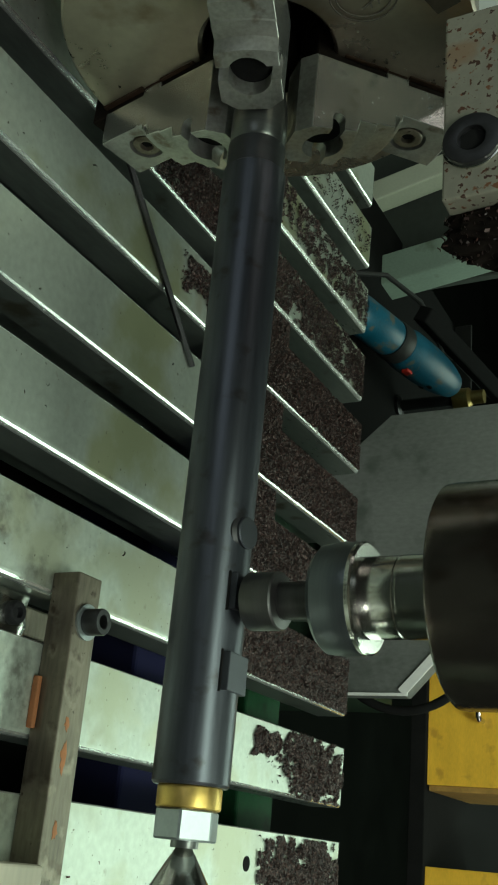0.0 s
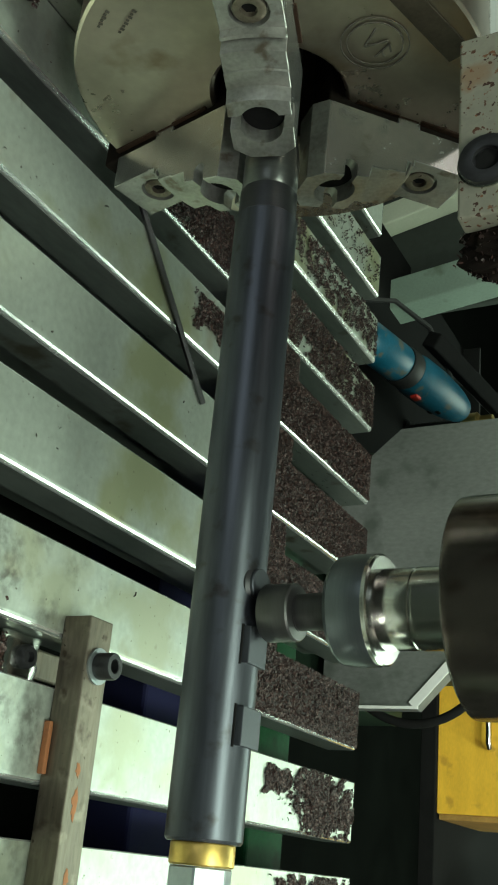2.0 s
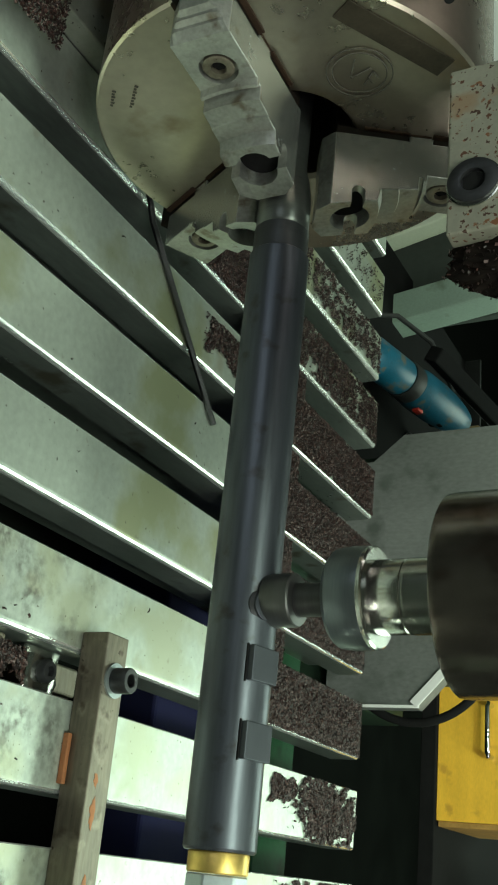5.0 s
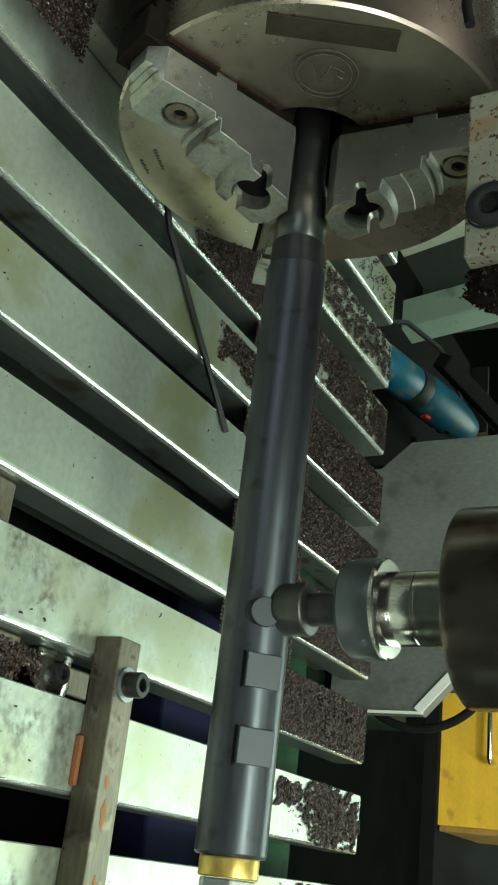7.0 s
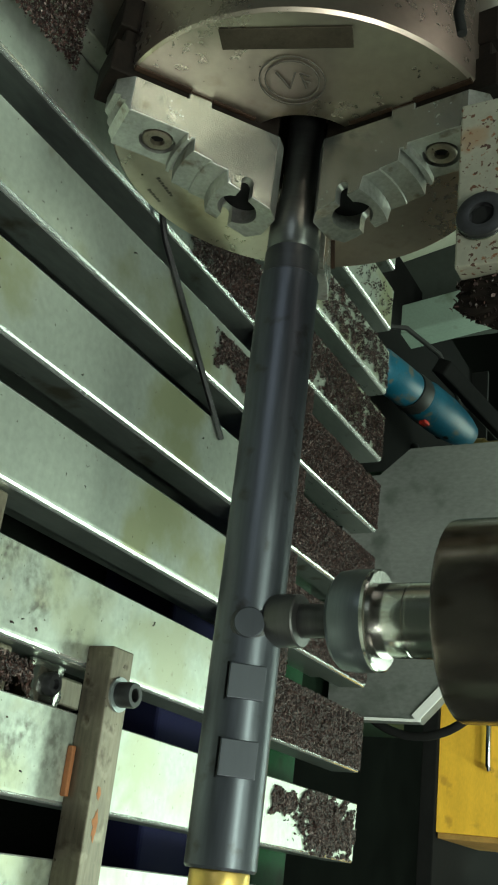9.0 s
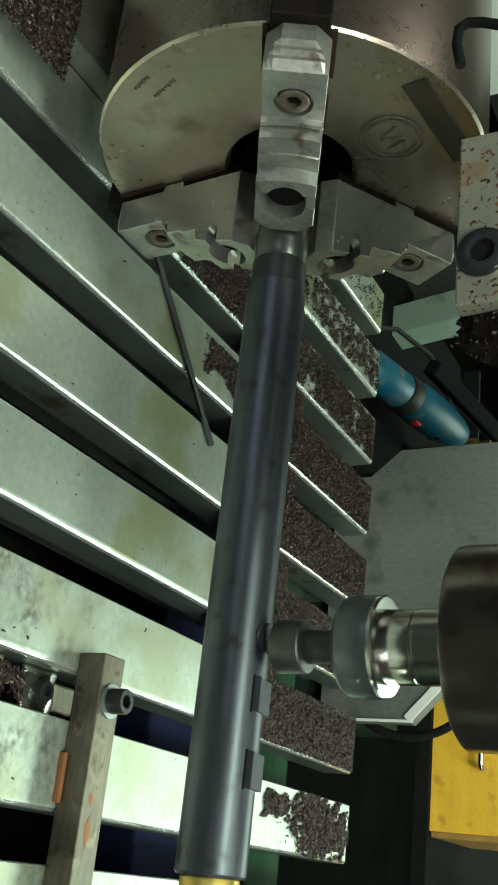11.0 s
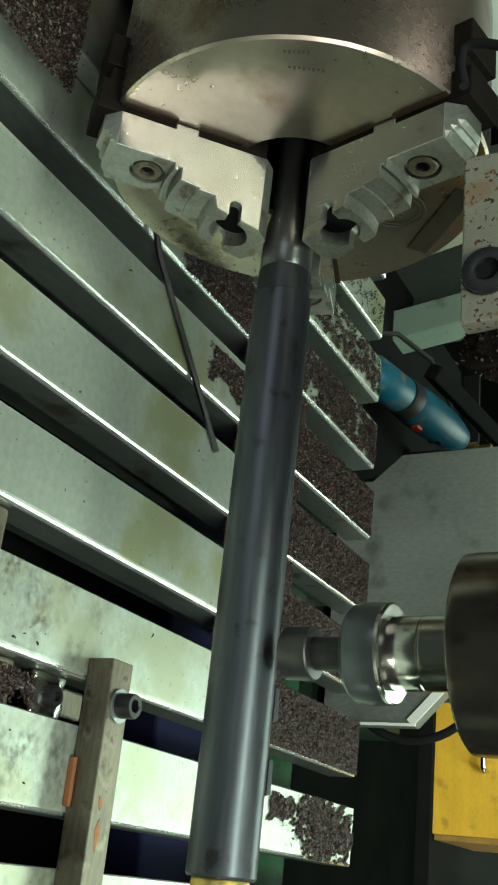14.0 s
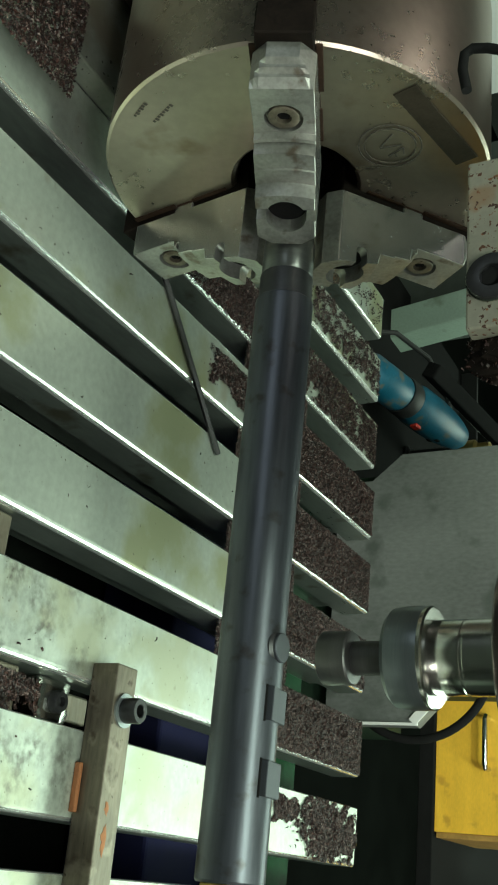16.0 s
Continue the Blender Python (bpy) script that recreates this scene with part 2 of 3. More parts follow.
def box(x0, x1, y0, y1, z0, z1, bevel=0.0, seg=2, bm=None):
    own = bmesh.new()
    bmesh.ops.create_cube(own, size=1)
    for v in own.verts:
        v.co = Vector((x0 + (v.co.x + 0.5) * (x1 - x0), y0 + (v.co.y + 0.5) * (y1 - y0), z0 + (v.co.z + 0.5) * (z1 - z0)))
    if bevel:
        bmesh.ops.bevel(own, geom=own.edges[:], offset=bevel, segments=seg, affect="EDGES", profile=0.5)
    if bm is None:
        return own
    merge(bm, own)
    return bm


def merge(bm, other, m=None):
    if m is not None:
        bmesh.ops.transform(other, matrix=m, verts=other.verts)
    me = bpy.data.meshes.new("tmp")
    other.to_mesh(me)
    other.free()
    bm.from_mesh(me)
    bpy.data.meshes.remove(me)


def lathe(profile, n=64, axis="z", closed=False):
    """Turn (radius, height) pairs round an axis; closed joins the last pair to the first."""
    bm = bmesh.new()
    rings = []
    for r, h in profile:
        ring = []
        if r < 1e-6:
            ring = [bm.verts.new((0, 0, h))]
        else:
            ring = [bm.verts.new((r * math.cos(2 * math.pi * i / n), r * math.sin(2 * math.pi * i / n), h)) for i in range(n)]
        rings.append(ring)
    pairs = list(zip(rings, rings[1:])) + ([(rings[-1], rings[0])] if closed else [])
    for a, b in pairs:
        for i in range(n):
            j = (i + 1) % n
            if len(a) == 1 and len(b) == 1:
                continue
            if len(a) == 1:
                bm.faces.new((a[0], b[i], b[j]))
            elif len(b) == 1:
                bm.faces.new((a[i], a[j], b[0]))
            else:
                bm.faces.new((a[i], a[j], b[j], b[i]))
    if axis == "x":
        bmesh.ops.transform(bm, matrix=Matrix(((0, 0, 1, 0), (1, 0, 0, 0), (0, 1, 0, 0), (0, 0, 0, 1))), verts=bm.verts)
    return bm


def prism(points, h0, h1, m=None, bevel=0.0):
    """A polygon in local xy, pushed from z = h0 to h1."""
    bm = bmesh.new()
    lo = [bm.verts.new((x, y, h0)) for x, y in points]
    hi = [bm.verts.new((x, y, h1)) for x, y in points]
    bm.faces.new(lo[::-1])
    bm.faces.new(hi)
    for i in range(len(points)):
        j = (i + 1) % len(points)
        bm.faces.new((lo[i], lo[j], hi[j], hi[i]))
    if bevel:
        bmesh.ops.bevel(bm, geom=bm.edges[:], offset=bevel, segments=1, affect="EDGES")
    if m is not None:
        bmesh.ops.transform(bm, matrix=m, verts=bm.verts)
    return bm


def tube(points, r, n=10):
    """A round rod along a smooth line."""
    bm = bmesh.new()
    pts = [Vector(p) for p in points]
    rings = []
    side = None
    for i, p in enumerate(pts):
        d = (pts[min(i + 1, len(pts) - 1)] - pts[max(i - 1, 0)]).normalized()
        side = d.orthogonal().normalized() if side is None else (side - d * side.dot(d)).normalized()
        up = d.cross(side)
        rings.append([bm.verts.new(p + r * (math.cos(2 * math.pi * k / n) * side + math.sin(2 * math.pi * k / n) * up)) for k in range(n)])
    for a, b in zip(rings, rings[1:]):
        for k in range(n):
            bm.faces.new((a[k], a[(k + 1) % n], b[(k + 1) % n], b[k]))
    bm.faces.new(rings[0][::-1])
    bm.faces.new(rings[-1])
    return bm


def hexagon(r):
    return [(r * math.cos(math.pi / 3 * i), r * math.sin(math.pi / 3 * i)) for i in range(6)]


def cut(ob, bm):
    """Take a closed shape away from a mesh."""
    bmesh.ops.recalc_face_normals(bm, faces=bm.faces)
    me = bpy.data.meshes.new("cutter")
    bm.to_mesh(me)
    bm.free()
    tool = new("cutter", me)
    md = ob.modifiers.new("cut", "BOOLEAN")
    md.object, md.operation, md.solver = tool, "DIFFERENCE", "EXACT"
    keep = ob.parent
    ob.parent = None
    bpy.context.view_layer.update()
    done = bpy.data.meshes.new_from_object(ob.evaluated_get(bpy.context.evaluated_depsgraph_get()))
    ob.modifiers.clear()
    ob.data = done
    ob.parent = keep
    bpy.data.objects.remove(tool)


def cap_screw(parent, m, r=0.011, h=0.012, name="cap_screw", material=None):
    """Socket head screw: knurled head with a six-sided recess, axis along local z, seat at z = 0."""
    mm = material or M_DARK
    bm = lathe([(0.0, 0), (r * 0.96, 0), (r, h * 0.08), (r, h * 0.9), (r * 0.92, h), (r * 0.56, h), (r * 0.5, h * 0.96), (r * 0.5, h * 0.35), (0, h * 0.3)], 28)
    bmesh.ops.transform(bm, matrix=m, verts=bm.verts)
    s = part(name, bm, mm, parent, smooth=True)
    hx = prism(hexagon(r * 0.48), h * 0.36, h * 0.42, m)
    part("socket", hx, M_HOLE, s)
    return s


# ---- plan ----
AX_Y, AX_Z = -0.6465, 0.1820      # axis of chuck, shaft and tailstock
SHAFT_R = 0.0205
PITCH, BAR_W, BAR_H = 0.1, 0.065, 0.036
FACE_X, CHUCK_R = 0.3425, 0.1433


# ---- large structure ----
def room():
    f = obj("floor", box(-3.5, 4.0, -3.0, 4.2, -0.95, -0.85), M_FLOOR)
    tagged(f, "dark oily workshop floor", "floor", kind="structure")
    for nm, b in (("wall_north", (-3.6, 4.1, 4.2, 4.3, -0.85, 2.6)), ("wall_south", (-3.6, 4.1, -3.1, -3.0, -0.85, 2.6)),
                  ("wall_west", (-3.6, -3.5, -3.0, 4.2, -0.85, 2.6)), ("wall_east", (4.0, 4.1, -3.0, 4.2, -0.85, 2.6))):
        tagged(obj(nm, box(*b), M_WALL), "dim painted workshop wall", "wall", kind="structure")
    tagged(obj("ceiling", box(-3.6, 4.1, -3.1, 4.3, 2.6, 2.7), M_WALL), "dim workshop ceiling", "ceiling", kind="structure")


def table():
    t = empty("slotted_machine_table", 0.3, -0.5, -0.3)
    tagged(t, "slotted milling table of ground steel bars with open slots", "machine table")
    inv = Matrix.Translation((-0.3, 0.5, 0.3))

    def tpart(name, bm, m, label=""):
        bmesh.ops.transform(bm, matrix=inv, verts=bm.verts)
        return part(name, bm, m, t, label)
    # bar with a T-shaped section: a wide top, a narrow foot
    sec = [(-BAR_W, 0), (0, 0), (0, -BAR_H), (-0.012, -BAR_H), (-0.012, -0.075), (-BAR_W + 0.012, -0.075), (-BAR_W + 0.012, -BAR_H), (-BAR_W, -BAR_H)]
    swing = Matrix(((1, 0, 0, 0), (0, 0, -1, 0), (0, 1, 0, 0), (0, 0, 0, 1)))
    for k in range(-3, 13):
        bm = prism(sec, 0, 1.12, swing)
        rear = [e for e in bm.edges if all(v.co.z > -0.001 and v.co.x < -BAR_W + 0.001 for v in e.verts)]
        bmesh.ops.bevel(bm, geom=rear, offset=0.0010, segments=2, affect="EDGES", profile=0.5)
        top = [e for e in bm.edges if all(v.co.z > -0.001 for v in e.verts) and any(v.co.x > -0.001 for v in e.verts)]
        bmesh.ops.bevel(bm, geom=top, offset=0.0050, segments=4, affect="EDGES", profile=0.5)
        bmesh.ops.transform(bm, matrix=Matrix.Translation((k * PITCH, 0, 0)), verts=bm.verts)
        ob = tpart("bar", bm, M_BAR_DIRTY if k in (7, 8, 9, 10) else M_BAR)
        ob.data.materials.append(M_EDGE_HIGHLIGHT)
        ob.data.materials.append(M_SLOT_SHADE)
        for f in ob.data.polygons:
            # bevel faces carry the painted highlight
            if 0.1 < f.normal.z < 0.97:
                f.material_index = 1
            # faces turned to the slots get the painted shade
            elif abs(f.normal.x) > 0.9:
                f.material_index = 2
    tpart("chip_tray", box(0.60, 1.35, 0.03, 0.11, -0.17, -0.155, 0.002), M_SUMP, "dark oily green chip tray")
    tpart("tray_lip", box(0.60, 1.35, 0.022, 0.030, -0.17, -0.135, 0.001), M_SUMP, "oily tray edge")
    tpart("cross_beam", box(-0.5, 1.3, -0.107, -0.02, -0.20, -0.075, 0.003), M_TRAY, "green painted cross beam under the bars")
    tpart("cross_beam", box(-0.5, 1.3, -1.12, -0.93, -0.20, -0.075, 0.004), M_GREEN, "green painted cross beam under the bars")
    tpart("blue_beam", box(-0.5, 1.3, -0.265, -0.13, -0.22, -0.12, 0.004), M_BLUE, "deep blue painted beam under the bars")
    # shade below the bars is put into the base's colour
    tpart("base", box(-0.45, 1.25, -1.05, -0.06, -0.85, -0.225, 0.01), M_FLOOR, "table base painted near-black for the shade under the bars")
    for x0, y1, top, m in ((0.6, -0.667, -0.012, M_STRAP), (0.7, -0.625, -0.016, M_STRAP), (0.8, -0.62, -0.016, M_STRAP)):
        tpart("slot_filler", box(x0 + 0.0006, x0 + 0.0344, -1.1, y1, -0.060, top, 0.002), m, "dirty steel strip filling a slot")
    # no real hole: a black disc paints the dark inside
    tpart("bolt_hole", lathe([(0, 0.0006), (0.0062, 0.0006), (0.0068, 0.0004), (0.0068, -0.004), (0, -0.004)], 28), M_HOLE, "bolt hole drawn as a black disc for its dark inside").location += Vector((0.8656, -0.2207, 0.0))


def slot_nut():
    n = empty("slot_nut", 0.7170, -0.577, -0.03)
    tagged(n, "bright worn steel nut clogged with dirt in a table slot", "slot nut")
    body = box(-0.0165, 0.0165, -0.020, 0.018, -0.006, 0.012, 0.0025)
    bmesh.ops.subdivide_edges(body, edges=body.edges[:], cuts=3, use_grid_fill=True)
    for v in body.verts:
        v.co += Vector((0, 1, 1)) * 0.0022 * noise.noise(v.co * 160)
    part("nut_body", body, M_NOSE, n, "bright chewed steel nut body", True)
    part("stud", lathe([(0, 0.012), (0.0085, 0.012), (0.0085, 0.017), (0.0072, 0.019), (0.004, 0.019), (0.0035, 0.015), (0, 0.015)], 24), M_DARK, n, "dark stud end", True)
    part("key_end", box(-0.011, 0.011, 0.0185, 0.050, -0.004, 0.006, 0.002), M_STRAP, n, "brown steel key end")


def guard_frame():
    # leaning painted rails and a dark sheet behind the table
    g = empty("guard_frame", -0.4, 0.6, -0.85)
    tagged(g, "painted steel guard frame with leaning rails and dark sheet", "guard frame")
    inv = Matrix.Translation((0.4, -0.6, 0.85))

    def rail(a, b, w, d, material, label):
        a, b = Vector(a), Vector(b)
        m = Matrix.Translation((a + b) / 2) @ (b - a).to_track_quat("Z", "Y").to_matrix().to_4x4()
        bm = box(-w / 2, w / 2, -d / 2, d / 2, -(b - a).length / 2, (b - a).length / 2, 0.004)
        bmesh.ops.transform(bm, matrix=inv @ m, verts=bm.verts)
        part("rail", bm, material, g, label)
    rail((-0.20, 0.62, -0.85), (-0.36, 0.62, 0.35), 0.07, 0.07, M_PALE, "pale green painted rail")
    rail((-0.35, 0.60, -0.85), (-0.60, 0.60, 0.35), 0.05, 0.05, M_CREAM, "cream painted rail")
    bm = box(-0.80, -0.30, 0.70, 0.72, -0.85, 0.30, 0.003)
    bmesh.ops.transform(bm, matrix=inv, verts=bm.verts)
    part("sheet", bm, M_WALL, g, "dark grey sheet metal")


def tool_shelf():
    t = empty("tool_shelf", 0.0, 0.7, -0.215)
    tagged(t, "dark steel shelf with posts behind the table", "shelf")
    # board coloured near-black, darker than its lip and posts
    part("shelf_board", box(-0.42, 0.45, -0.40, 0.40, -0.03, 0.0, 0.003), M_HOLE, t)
    part("shelf_lip", box(-0.42, 0.45, 0.40, 0.41, -0.03, 0.04, 0.002), M_RUBBER, t)
    for x in (-0.40, 0.40):
        part("post", box(x - 0.02, x + 0.02, 0.15, 0.19, -0.635, -0.03, 0.002), M_WALL, t)


# ---- chuck, jaws and shaft: one turning thing ----
def stepped_jaw(x, w, m):
    """Hard jaw: steps with risers curved round the chuck's axis, a key tongue underneath, clipped outer corners."""
    # distance from the axis, height over the face, curved riser or not
    line = [(0.0215, 0.006, 0), (0.083, 0.006, 0), (0.083, 0.0014, 0), (0.100, 0.0014, 0), (0.100, 0.006, 0), (0.149, 0.006, 0), (0.149, 0.018, 0),
            (0.1455, 0.0205, 0), (0.1460, 0.0235, 0), (0.1425, 0.0255, 0), (0.1430, 0.0285, 0), (0.1385, 0.0340, 0), (0.0990, 0.0340, 1),
            (0.0985, 0.0390, 1), (0.0962, 0.0396, 1), (0.0958, 0.0365, 1), (0.0936, 0.0365, 1), (0.0930, 0.0465, 1), (0.0800, 0.0482, 1), (0.0795, 0.0495, 1),
            (0.0680, 0.0505, 1), (0.0660, 0.0600, 1), (0.0215, 0.0680, 0)]
    cuts = [-w, -w + 0.003, -w + 0.006, -w + 0.010, -0.0055, 0.0, 0.0055, w - 0.010, w - 0.006, w - 0.003, w]
    bm = bmesh.new()
    rows = []
    for z in cuts:
        row = []
        for r, h, curved in line:
            y = math.sqrt(r * r - z * z) if curved else r
            y = min(y, 0.149 - 1.0 * max(0.0, abs(z) - (w - 0.010)))
            if r < 0.022:
                y += 0.85 * max(0.0, abs(z) - (w - 0.010))
            row.append(bm.verts.new((y, x + h, z)))
        rows.append(row)
    n = len(line)
    for a, b in zip(rows, rows[1:]):
        for i in range(n):
            bm.faces.new((a[i], a[(i + 1) % n], b[(i + 1) % n], b[i]))
    bm.faces.new(rows[0][::-1])
    bm.faces.new(rows[-1])
    bmesh.ops.recalc_face_normals(bm, faces=bm.faces)
    rim = [e for e in bm.edges if len(e.link_faces) == 2 and e.calc_face_angle(0) > 0.6 and abs(abs(e.verts[0].co.z) - w) < 1e-5 and abs(abs(e.verts[1].co.z) - w) < 1e-5]
    bmesh.ops.bevel(bm, geom=rim, offset=0.0005, segments=1, affect="EDGES")
    bmesh.ops.transform(bm, matrix=m, verts=bm.verts)
    return bm


def turning_work():
    c = empty("chuck_and_shaft", 0, AX_Y, AX_Z)
    tagged(c, "three-jaw lathe chuck of worn steel gripping a long dark shaft", "chuck")
    # chuck body
    x = FACE_X
    prof = [(0.046, x - 0.15), (0.046, x - 0.003), (0.049, x), (CHUCK_R - 0.002, x), (CHUCK_R, x - 0.002), (CHUCK_R, x - 0.148), (CHUCK_R - 0.004, x - 0.152), (0.05, x - 0.152)]
    part("chuck_body", lathe(prof, 128, "x", closed=True), M_CHUCK, c, smooth=True)
    part("bore", lathe([(0.0, x - 0.09), (0.0455, x - 0.09), (0.0455, x - 0.095), (0, x - 0.095)], 48, "x"), M_HOLE, c)
    # jaws: master jaw in the face, stepped hard jaw on it; local r along y
    for k in range(3):
        turn = Matrix.Rotation(radians(120 * k), 4, "X")
        w = 0.0205
        frame_m = turn @ Matrix(((0, 1, 0, 0), (1, 0, 0, 0), (0, 0, -1, 0), (0, 0, 0, 1)))   # (r, x, side)
        jaw = part("jaw", stepped_jaw(x, w, frame_m), M_JAW, c)
        jaw.data.materials.append(M_JAW_SIDE)
        across = turn @ Vector((0, 0, 1))
        for f in jaw.data.polygons:
            f.material_index = 1 if abs(f.normal.dot(across)) > 0.98 else 0
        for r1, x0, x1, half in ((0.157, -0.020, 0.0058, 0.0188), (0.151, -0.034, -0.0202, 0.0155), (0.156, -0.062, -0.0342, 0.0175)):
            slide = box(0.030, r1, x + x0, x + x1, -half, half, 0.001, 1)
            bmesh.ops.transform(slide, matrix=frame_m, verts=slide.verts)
            # near-black brown, far darker than the jaw on top
            part("master_jaw_block", slide, M_SLIDE, c, "near-black brown toothed master jaw")
        for z0, z1 in ((-0.0236, -0.0190), (0.0190, 0.0236)):
            for r0, r1, inset in ((0.050, 0.083, 0.0014), (0.0835, 0.099, 0.0026), (0.0995, 0.141, 0.0)):
                lip = box(r0, r1, x - 0.001, x + 0.0011, z0 + (inset if z0 < 0 else 0), z1 - (inset if z0 > 0 else 0), 0.0004, 1)
                bmesh.ops.transform(lip, matrix=frame_m, verts=lip.verts)
                part("guide_strip", lip, M_GRIME, c, "rusty dirt strip beside a jaw")
        # screw pocket, screw, and the empty keyhole near the tip
        seat = turn @ Matrix.Translation((x + 0.0343, 0.1115, 0)) @ Matrix.Rotation(radians(90), 4, "Y")
        hm = turn @ Matrix.Translation((x + 0.0632, 0.0465, 0)) @ Matrix.Rotation(radians(10.2), 4, "Z") @ Matrix.Rotation(radians(90), 4, "Y")
        for prof2, mm in (([(0, -0.0062), (0.0128, -0.0062), (0.0128, 0.01), (0, 0.01)], seat), ([(0, -0.030), (0.0142, -0.030), (0.0142, 0.02), (0, 0.02)], hm)):
            tool = lathe(prof2, 36)
            bmesh.ops.transform(tool, matrix=mm, verts=tool.verts)
            cut(jaw, tool)
        tool = prism([(0.0490 + 0.0046 * math.cos(radians(a)), x + 0.0545 + 0.0046 * math.sin(radians(a))) for a in range(180, 361, 20)] + [(0.0536, x + 0.08), (0.0444, x + 0.08)], -0.03, 0.03)
        bmesh.ops.transform(tool, matrix=frame_m, verts=tool.verts)
        cut(jaw, tool)
        # black disc paints the shade at the bottom of the keyhole
        floor_disc = lathe([(0, -0.0150), (0.0141, -0.0150), (0.0141, -0.012), (0, -0.012)], 28)
        bmesh.ops.transform(floor_disc, matrix=hm, verts=floor_disc.verts)
        part("hole_floor", floor_disc, M_HOLE, jaw)
        cap_screw(jaw, seat @ Matrix.Translation((0, 0, -0.0061)), 0.0103, 0.0056, material=M_STRAP)
    # name plate and round mark engraved on the face
    fm = Matrix.Translation((x + 0.0006, 0, 0)) @ Matrix.Rotation(radians(-56), 4, "X") @ Matrix(((0, 0, 1, 0), (1, 0, 0, 0), (0, 1, 0, 0), (0, 0, 0, 1)))
    bm = box(0.1115, 0.1290, -0.0425, 0.0425, -0.0004, 0.0006, 0.0003, 1)
    bmesh.ops.transform(bm, matrix=fm, verts=bm.verts)
    part("name_plate", bm, M_PLATE, c, "dark rectangular name plate with worn writing")
    emblem = bmesh.new()
    for r in (0.0225, 0.0185):
        merge(emblem, lathe([(r, 0), (r, 0.0007), (r - 0.0008, 0.0007), (r - 0.0008, 0)], 40, closed=True), fm @ Matrix.Translation((0.083, 0, 0)))
    for a, b in (((0.091, 0.010), (0.076, 0.002)), ((0.076, 0.002), (0.091, -0.003)), ((0.090, -0.006), (0.076, -0.009)), ((0.090, -0.006), (0.087, -0.012)), ((0.083, -0.007), (0.081, -0.012))):
        d = Vector(b) - Vector(a)
        bar = box(0, d.length, -0.0006, 0.0006, 0, 0.0007)
        merge(emblem, bar, fm @ Matrix.Translation((a[0], a[1], 0)) @ Matrix.Rotation(math.atan2(d.y, d.x), 4, "Z"))
    part("round_emblem", emblem, M_ENGRAVE, c, "round engraved maker's emblem")
    stamp = bmesh.new()
    for r, at, wide, n in ((0.131, 53.2, 0.018, 6), (0.117, 50.0, 0.025, 8)):
        sm = Matrix.Translation((x + 0.0004, 0, 0)) @ Matrix.Rotation(radians(at), 4, "X")
        for i in range(n):
            z0 = -wide / 2 + wide * i / n
            merge(stamp, box(0, 0.0003, r - 0.0014 + 0.0008 * (i % 2), r + 0.0014, z0, z0 + wide / n * 0.6), sm)
    tagged(part("stamped_marks", stamp, M_ENGRAVE, c), "two worn rows of small stamped marks", kind="stuff")
    # shaft
    part("journal", lathe([(0.0, 0.27), (0.0135, 0.27), (0.0135, 0.372), (0.0168, 0.386), (0.0185, 0.400), (0.0185, 0.424), (0.0175, 0.426), (0, 0.426)], 64, "x"), M_JOURNAL, c,
         "bright turned journal", smooth=True)
    part("shoulder_band", lathe([(0.012, 0.4262), (0.0182, 0.4262), (0.0190, 0.4270), (0.0190, 0.4465), (0.012, 0.4465)], 80, "x", True), M_BAND, c, "dark turned shoulder", smooth=True)
    shaft = lathe([(0, 0.4468), (SHAFT_R - 0.001, 0.4468), (SHAFT_R, 0.4478), (SHAFT_R, 0.8285), (SHAFT_R - 0.0012, 0.8300), (0, 0.8300)], 96, "x")
    so = part("shaft_body", shaft, M_SHAFT, c, "long dark blued steel shaft", smooth=True)
    # proud square pads and a round boss on one side of the shaft
    turn = Matrix.Rotation(radians(PAD_AT), 4, "X")
    for x0, x1 in ((0.719, 0.739), (0.7615, 0.7820)):
        b2 = box(x0, x1, -0.0108, 0.0108, SHAFT_R - 0.006, SHAFT_R + 0.0013, 0.0006, 2)
        bmesh.ops.transform(b2, matrix=turn, verts=b2.verts)
        pad = part("square_pad", b2, M_FLAT, so, "milled grey square pad standing proud")
        # black strip paints the shade along one side of the pad
        b3 = box(x0 - 0.0008, x1 + 0.0008, -0.0119, -0.0109, SHAFT_R - 0.008, SHAFT_R - 0.0026)
        bmesh.ops.transform(b3, matrix=turn, verts=b3.verts)
        part("pad_side_shade", b3, M_HOLE, pad)
    boss = Matrix.Rotation(radians(PAD_AT + 7), 4, "X") @ Matrix.Translation((0.6945, 0, 0))
    b2 = lathe([(0, SHAFT_R - 0.006), (0.0092, SHAFT_R - 0.006), (0.0092, SHAFT_R + 0.0010), (0.0086, SHAFT_R + 0.0016), (0, SHAFT_R + 0.0016)], 36)
    bmesh.ops.transform(b2, matrix=boss, verts=b2.verts)
    disc = part("round_boss", b2, M_FLAT, so, "milled grey round boss", True)
    b3 = lathe([(0.0093, SHAFT_R - 0.008), (0.0112, SHAFT_R - 0.008), (0.0112, SHAFT_R - 0.0022), (0.0093, SHAFT_R - 0.0004)], 36, closed=True)
    bmesh.ops.transform(b3, matrix=boss, verts=b3.verts)
    part("groove_ring", b3, M_DARK, disc, smooth=True)
    part("brass_ring", lathe([(0.010, 0.8302), (0.0165, 0.8302), (0.0170, 0.831), (0.0170, 0.8405), (0.0163, 0.8413), (0.010, 0.8413)], 64, "x", True), M_BRASS, c, "yellow brass collar", smooth=True)
